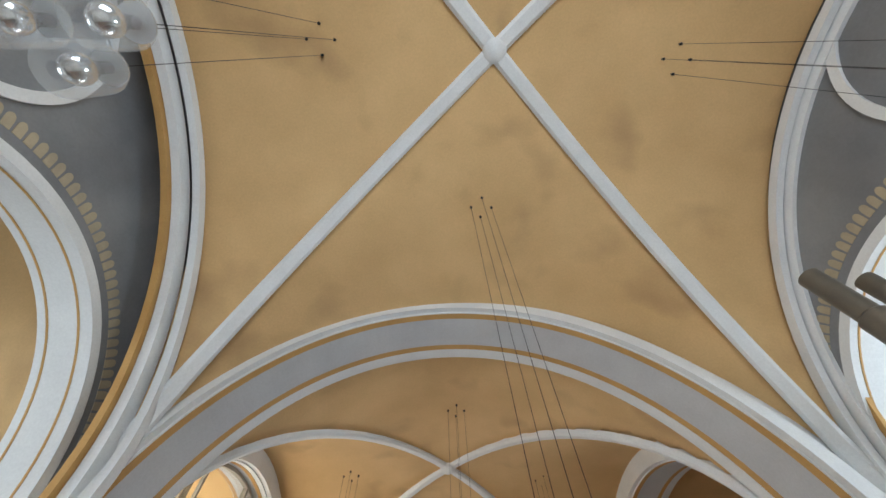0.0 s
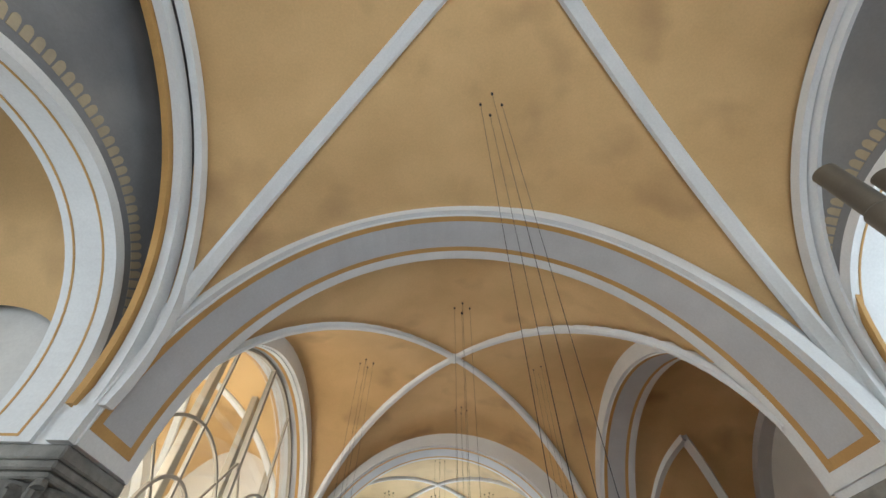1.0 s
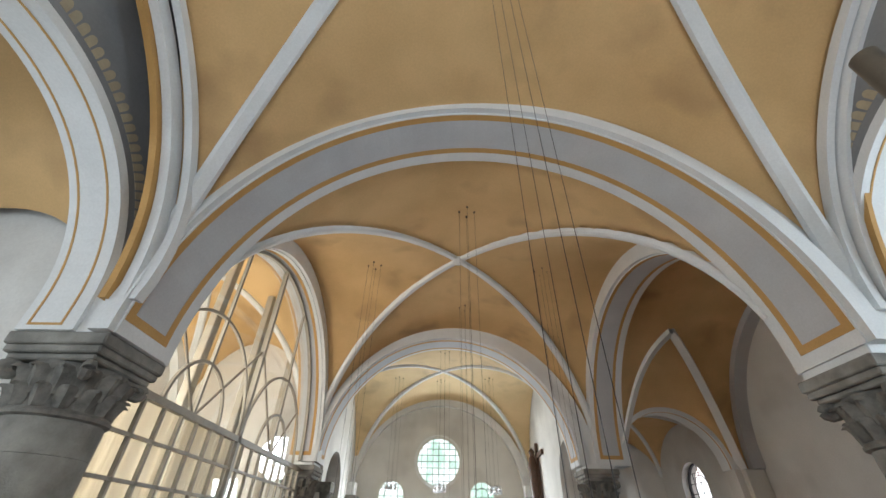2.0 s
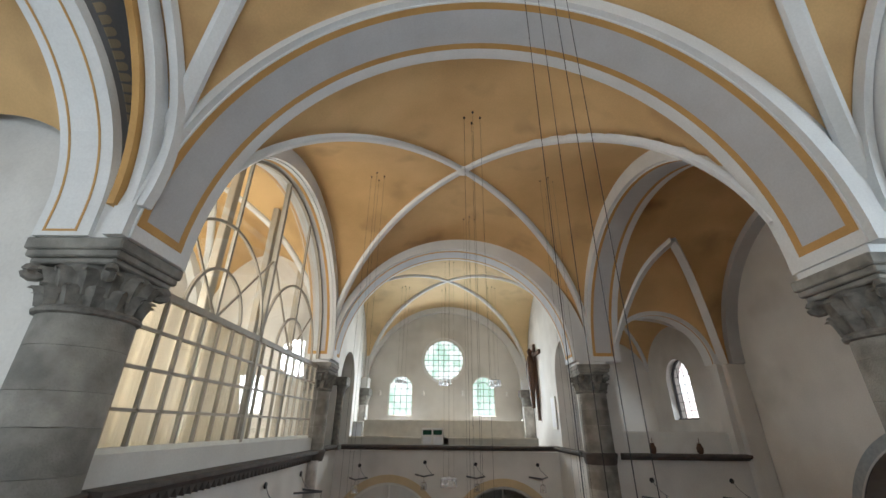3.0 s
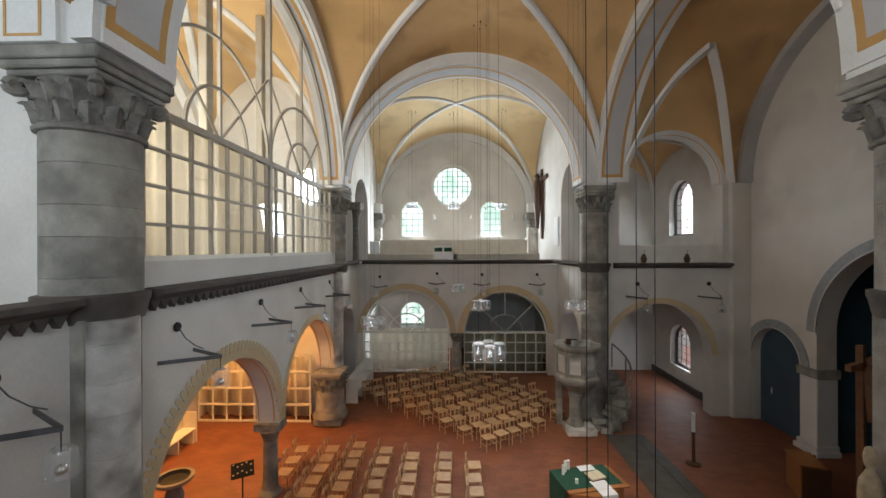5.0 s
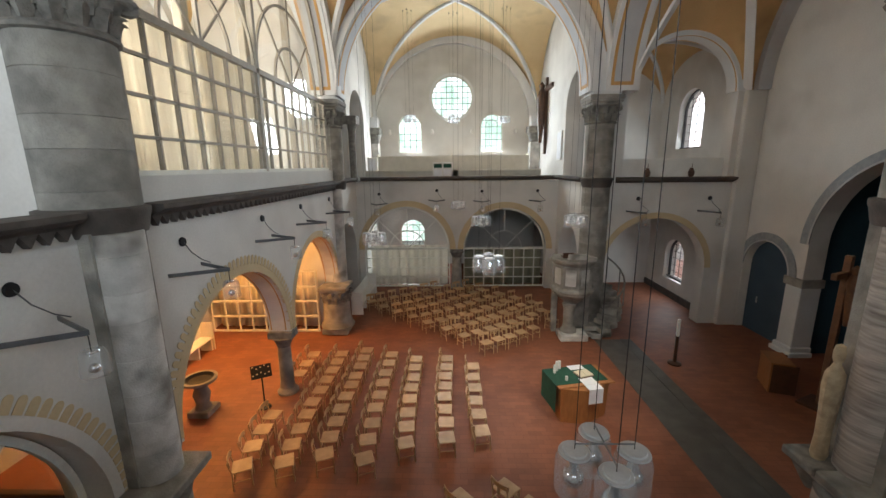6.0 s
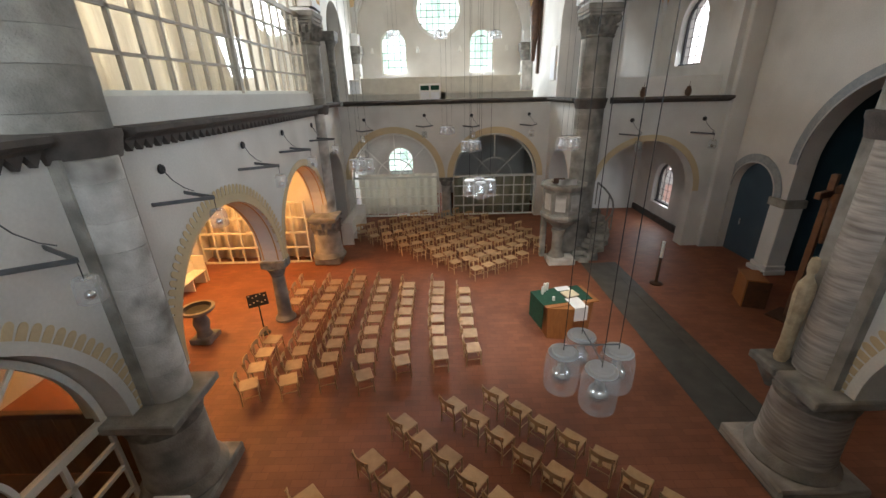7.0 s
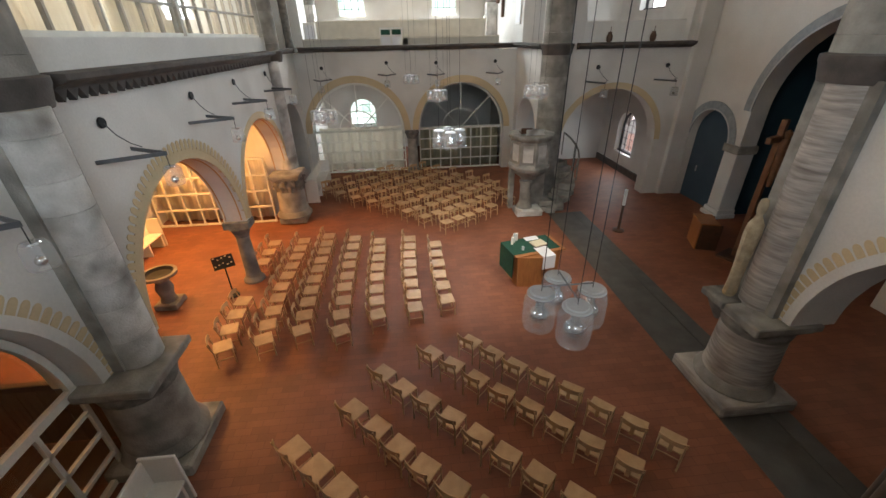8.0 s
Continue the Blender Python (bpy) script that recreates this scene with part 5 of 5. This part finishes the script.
part("book_rest", boxes((-0.5, -0.12, -0.42, -0.12, 3.07, 3.12), (-0.5, -0.12, -0.42, -0.36, 3.12, 3.26), bevel=0.008), DARKWOOD, pulpit, "dark wooden book rest")
stair = thing("pulpit_stair", "stone stair winding up to the pulpit", "stair", pose(4.55, 15.55, 0))
for i in range(9):
    bm = boxes((0.28, 1.15 - 0.03 * i, -0.19, 0.19, 0.18 * i, 0.18 * i + 0.18), bevel=0.012)
    part("step", bm, STONE, stair).matrix_local = pose(0, 0, 0, 0, 0, -100 + 17 * i)
part("landing", boxes((-0.55, 0.4, -0.95, -0.45, 0.0, 0.18), (-0.55, 0.25, -0.8, -0.45, 0.18, 0.36), bevel=0.015), STONE, stair)
for i in range(5):
    part("baluster", boxes((-0.02, 0.02, -0.02, 0.02, 0.0, 0.9), bevel=0.004), CARVED, stair).matrix_local = pose(1.05 * math.cos(radians(-90 + 34 * i)), 1.05 * math.sin(radians(-90 + 34 * i)), 0.3 + 0.36 * i)
part("handrail", tube([(1.05 * math.cos(radians(-90 + 17 * i)), 1.05 * math.sin(radians(-90 + 17 * i)), 1.2 + 0.18 * i) for i in range(9)], 0.035, 8), CARVED, stair, smooth=True)

# ---------- things on the right ----------
candle_stand = thing("candle_stand", "tall wooden stand with white paschal candle", "candle stand", pose(6.18, 12.63, 0))
part("foot", lathe([(0.2, 0.0), (0.2, 0.04), (0.06, 0.08), (0.05, 0.12)], 20), DARKWOOD, candle_stand, smooth=True)
part("shaft", lathe([(0.05, 0.1), (0.045, 0.9), (0.07, 0.95)], 16), DARKWOOD, candle_stand, smooth=True)
part("candle", lathe([(0.05, 0.95), (0.05, 1.5), (0.0, 1.49)], 16), CANDLE, candle_stand, "white candle", True)
desk = thing("lectern_box", "low wooden reading desk with open back", "lectern", pose(8.3, 11.3, 0, 0, 0, -20))
part("front", boxes((-0.32, -0.28, -0.4, 0.4, 0.0, 0.85), bevel=0.005), ALTARWOOD, desk)
for y in (-0.4, 0.36):
    part("side_panel", boxes((-0.28, 0.3, y, y + 0.04, 0.0, 0.85), bevel=0.005), DARKWOOD, desk)
part("shelf", boxes((-0.28, 0.3, -0.36, 0.36, 0.6, 0.64)), DARKWOOD, desk)
part("top", boxes((-0.34, 0.2, -0.42, 0.42, 0.85, 0.89)), ALTARWOOD, desk)
cross = thing("processional_cross", "dark wooden crucifix standing before the niche", "crucifix", pose(8.72, 10.4, 0, 0, 0, 25))
part("post", boxes((-0.08, 0.08, -0.07, 0.07, 0.04, 4.05), bevel=0.01), WALNUT, cross)
part("crossbeam", boxes((-0.6, 0.6, -0.06, 0.06, 3.5, 3.66), bevel=0.01), WALNUT, cross)
part("foot_board", boxes((-0.4, 0.4, -0.35, 0.35, 0.0, 0.06), bevel=0.01), DARKWOOD, cross)
figure_bm = lathe([(0.05, 2.3), (0.08, 2.6), (0.11, 2.95), (0.1, 3.15), (0.14, 3.4), (0.1, 3.55), (0.06, 3.6), (0.09, 3.68), (0.09, 3.76), (0.0, 3.84)], 14, (0, -0.16, 0))
part("carved_figure", figure_bm, WALNUT, cross, smooth=True)


def statue(name, m, h, mat, label):
    bm = lathe([(0.14, 0.0), (0.17, 0.05), (0.15, 0.3), (0.165, 0.6), (0.18, 0.8), (0.2, 1.0), (0.19, 1.15), (0.1, 1.24), (0.07, 1.28), (0.11, 1.34), (0.12, 1.42), (0.09, 1.5), (0.0, 1.53)], 24)
    for v in bm.verts:
        a = math.atan2(v.co.y, v.co.x)
        f = 1 + 0.06 * math.sin(a * 9 + v.co.z * 3) * (1 if v.co.z < 1.1 else 0.2)
        v.co.x, v.co.y = v.co.x * f, v.co.y * f * 0.85
    bmesh.ops.scale(bm, vec=(h / 1.53 * 0.54, h / 1.53 * 0.54, h / 1.53), verts=bm.verts)
    ob = part(name, bm, mat, None, "", True)
    ob.matrix_world = m
    return tagged(ob, label, "statue")


statue("statue", pose(4.62, 6.22, 1.9), 1.85, STATUE, "pale carved wooden figure standing on the column's capital")
console = thing("statue_console", "stone console under the statue", "console", pose(4.6, 6.25, 0))
part("block", boxes((-0.26, 0.3, -0.28, 0.28, 1.76, 1.9), bevel=0.02), CARVED, console)
part("corbel", lathe([(0.05, 1.36), (0.16, 1.56), (0.26, 1.76)], 16), CARVED, console, smooth=True)
cruc = thing("wall_crucifix", "large dark wooden crucifix on the white wall", "crucifix", pose(4.22, 23.6, 0))
part("post", boxes((-0.06, 0.06, -0.12, 0.12, 6.9, 10.9), bevel=0.01), DARKWOOD, cruc)
part("crossbeam", boxes((-0.06, 0.06, -1.3, 1.3, 10.2, 10.42), bevel=0.01), DARKWOOD, cruc)
part("carved_figure", lathe([(0.1, 7.5), (0.16, 8.3), (0.22, 9.0), (0.26, 9.8), (0.16, 10.2), (0.1, 10.3), (0.17, 10.5), (0.0, 10.7)], 14, (-0.26, 0, 0)), DARKWOOD, cruc, smooth=True)

# organ pipes beside the camera
for i, (x, y, z, r) in enumerate(((3.5, 2.75, 10.7, 0.12), (4.1, 2.75, 10.65, 0.11), (4.2, 3.1, 10.4, 0.12))):
    pipe = thing("organ_pipe", "brown grey metal organ pipe with stepped sleeve", "organ pipe", pose(x, y, 0), "organ pipes")
    part("tube", lathe([(r, 5.6), (r, z), (r - 0.012, z), (r - 0.012, z - 1.0)], 24, cap=False), PIPE, pipe, smooth=True)
    part("sleeve", lathe([(r + 0.03, 5.6), (r + 0.03, z - 0.75), (r, z - 0.72)], 24, cap=False), PIPE, pipe, smooth=True)
    part("foot", lathe([(0.04, 0.0), (0.05, 4.6), (r + 0.03, 5.6)], 16), PIPE, pipe, smooth=True)

# ---------- aisle things ----------
font = thing("baptismal_font", "stone baptismal font with dark bowl", "font", pose(-7.45, 9.95, 0))
part("base", boxes((-0.28, 0.28, -0.28, 0.28, 0.0, 0.16), bevel=0.02), STONE, font)
part("stem", lathe([(0.2, 0.16), (0.16, 0.3), (0.21, 0.55), (0.15, 0.75), (0.2, 0.82)], 20), STONE, font, smooth=True)
part("bowl", lathe([(0.2, 0.82), (0.4, 0.92), (0.42, 1.0), (0.34, 1.0)], 28, cap=False), STONE, font, smooth=True)
part("basin", lathe([(0.335, 1.0), (0.28, 0.93), (0.0, 0.91)], 28, cap=False), BLACKM, font, "dark metal basin", True)
stand = thing("music_stand", "black music stand with perforated desk", "music stand", pose(-5.95, 10.2, 0, 0, 0, 30))
part("foot", lathe([(0.16, 0.0), (0.15, 0.03), (0.03, 0.06)], 16), BLACKM, stand, smooth=True)
part("pole", tube([(0, 0, 0.05), (0, 0, 0.95)], 0.018, 8), BLACKM, stand)
desk_m = part("desk", boxes((-0.25, 0.25, -0.02, 0.02, -0.18, 0.18), bevel=0.006), BLACKM, stand)
desk_m.matrix_local = pose(0, 0, 1.05, -50, 0, 0)
for i in range(10):
    q = part("note", boxes((-0.02, 0.02, -0.024, -0.021, -0.015, 0.015)), PAPER, stand, "white scrap")
    q.matrix_local = pose(0, 0, 1.05, -50, 0, 0) @ pose(-0.2 + 0.095 * (i % 5), 0, -0.1 + 0.18 * (i // 5) + 0.03 * (i % 3))


def bench(x, y0, y1, label, mat, turn=0, legs=5):
    ob = thing("bench", label, "bench", pose(x, (y0 + y1) / 2, 0, 0, 0, turn), "wall benches")
    L = (y1 - y0) / 2
    part("seat", boxes((-0.22, 0.22, -L, L, 0.42, 0.47), bevel=0.01), mat, ob)
    part("backrest", boxes((-0.26, -0.21, -L, L, 0.42, 0.95), bevel=0.01), mat, ob)
    for i in range(legs):
        y = -L + 0.1 + (2 * L - 0.2) * i / (legs - 1)
        part("leg", boxes((-0.2, 0.2, y - 0.03, y + 0.03, 0.0, 0.42), bevel=0.006), mat, ob)
    for s in (-1, 1):
        part("end_panel", boxes((-0.27, 0.24, s * L - 0.025, s * L + 0.025, 0.0, 1.0), bevel=0.01), mat, ob)
    return ob


bench(-4.75, 2.4, 4.7, "cream painted bench beside the engaged column", WHITEPAINT)
bench(-9.6, 10.6, 13.6, "pale wooden bench along the aisle wall", WHITEPAINT)
bench(-5.05, 16.9, 19.9, "white painted bench along the wall", WHITEPAINT)

# ---------- far gallery furniture ----------
for x0, x1 in ((-5.0, -0.96), (-0.94, 3.2)):
    pew = thing("gallery_pew", "long cream painted pew on the far gallery", "pew", pose(0, 22.9, 5.55), "gallery pews")
    part("backrest", boxes((x0, x1, -0.03, 0.03, 0.0, 1.3), bevel=0.01), CREAMPAINT, pew)
    part("seat", boxes((x0, x1, 0.03, 0.45, 0.42, 0.46), bevel=0.008), CREAMPAINT, pew)
    part("end_panel", boxes((x0 - 0.05, x0, -0.05, 0.5, 0.0, 1.4), bevel=0.01), CREAMPAINT, pew)
    part("end_panel", boxes((x1, x1 + 0.05, -0.05, 0.5, 0.0, 1.4), bevel=0.01), CREAMPAINT, pew)
    par = thing("gallery_parapet", "low cream parapet panel of the far gallery", "parapet", pose(0, 20.95, 5.55), "gallery parapets")
    part("panel", boxes((x0 - 0.3, x1 + 0.3, -0.04, 0.04, 0.0, 0.5), bevel=0.01), BEIGEWALL, par)
    part("rail", boxes((x0 - 0.3, x1 + 0.3, -0.07, 0.07, 0.5, 0.56), bevel=0.01), CREAMPAINT, par)
cabinet = thing("gallery_cabinet", "small white cabinet with two green doors", "cabinet", pose(-1.4, 20.95, 5.55))
part("body", boxes((-0.5, 0.5, -0.2, 0.2, 0.0, 0.95), bevel=0.01), WHITEPAINT, cabinet)
for s in (-1, 1):
    part("door", boxes((s * 0.24 - 0.2, s * 0.24 + 0.2, -0.215, -0.2, 0.66, 0.86)), GREEN, cabinet, "dark green panel")
    part("lower_door", boxes((s * 0.24 - 0.2, s * 0.24 + 0.2, -0.215, -0.2, 0.06, 0.58), bevel=0.006), LINEN, cabinet)
par = thing("side_parapet", "low cream parapet of the side gallery", "parapet", pose(0, 16.3, 5.62))
part("panel", boxes((5.3, 9.3, -0.04, 0.04, 0.0, 0.85), bevel=0.01), WHITEPAINT, par)

# small lamps on the end wall
for x in (-4.75, -2.15, 0.25, 2.9):
    spot = thing("wall_spotlight", "small white spotlight on the end wall", "spotlight", pose(x, 25.98, 8.45), "end wall spotlights")
    part("mount", boxes((-0.06, 0.06, -0.04, 0.0, -0.06, 0.06), bevel=0.01), WHITEPAINT, spot)
    part("arm", tube([(0, -0.04, 0), (0, -0.2, -0.02)], 0.015, 6), WHITEPAINT, spot)
    head = part("head", lathe([(0.05, 0.1), (0.09, -0.08), (0.1, -0.16)], 16), WHITEPAINT, spot, smooth=True)
    head.matrix_local = pose(0, -0.22, -0.05, 20, 0, 0)
curtain("screen_curtain", "x", -5.3, -1.2, 21.3, 0.05, 2.2, "cream curtain behind the gallery screen")
curtain("screen_curtain", "x", -0.3, 3.75, 21.32, 0.05, 2.05, "greenish beige curtain behind the gallery screen", DRAB)
loud = thing("loudspeaker", "white box loudspeaker leaning beside the gallery", "loudspeaker", pose(-5.0, 21.4, 5.55))
part("cabinet", boxes((-0.25, 0.25, -0.15, 0.15, 0.0, 1.2), bevel=0.02), WHITEPAINT, loud)
part("grille", boxes((-0.2, 0.2, -0.158, -0.15, 0.1, 1.1)), LINEN, loud)
for x, z in ((6.3, 0.0), (7.9, 0.0)):
    pot = thing("gallery_vase", "small dark vase on the side gallery ledge", "vase", pose(x, 15.85, ZG + 0.28), "ledge vases")
    part("vase", lathe([(0.05, 0.0), (0.1, 0.08), (0.11, 0.2), (0.06, 0.3), (0.07, 0.34)], 16), DARKWOOD, pot, smooth=True)
    part("stem", tube([(0, 0, 0.3), (0.02, 0, 0.5)], 0.01, 6), DARKWOOD, pot)
# small floodlights on the abaci
for x, y, a in ((-5.1, 6.3, 20), (4.75, 6.3, -20), (-6.0, 5.5, 0), (-5.5, 5.5, 0), (5.0, 15.6, 0)):
    fl = thing("floodlight", "small grey floodlight on a column capital", "floodlight", pose(x, y, ZS, 0, 0, a), "capital floodlights")
    part("bracket", boxes((-0.05, 0.05, -0.03, 0.03, 0.0, 0.04), bevel=0.005), BRACKET, fl)
    part("head", boxes((-0.09, 0.09, -0.06, 0.06, 0.04, 0.16), bevel=0.01), LID, fl)
# door handle on the blue door
hd = thing("door_handle_plate", "bright metal handle on the blue door", "door handle", pose(10.48, 15.2, 1.25))
part("plate", boxes((-0.01, 0.02, -0.04, 0.04, -0.12, 0.12), bevel=0.004), CHROME, hd)
part("lever", tube([(-0.01, 0, 0.02), (-0.06, 0, 0.02), (-0.06, -0.12, 0.02)], 0.012, 8), CHROME, hd)
# framed panel on the wall beside the crucifix
pic = thing("wall_panel", "pale framed panel hung on the white wall", "picture", pose(4.28, 20.6, 7.2))
part("frame", boxes((-0.04, 0.0, -0.4, 0.4, -0.7, 0.7), bevel=0.01), WHITEPAINT, pic)
part("sheet", boxes((-0.046, -0.04, -0.34, 0.34, -0.62, 0.62)), LINEN, pic)
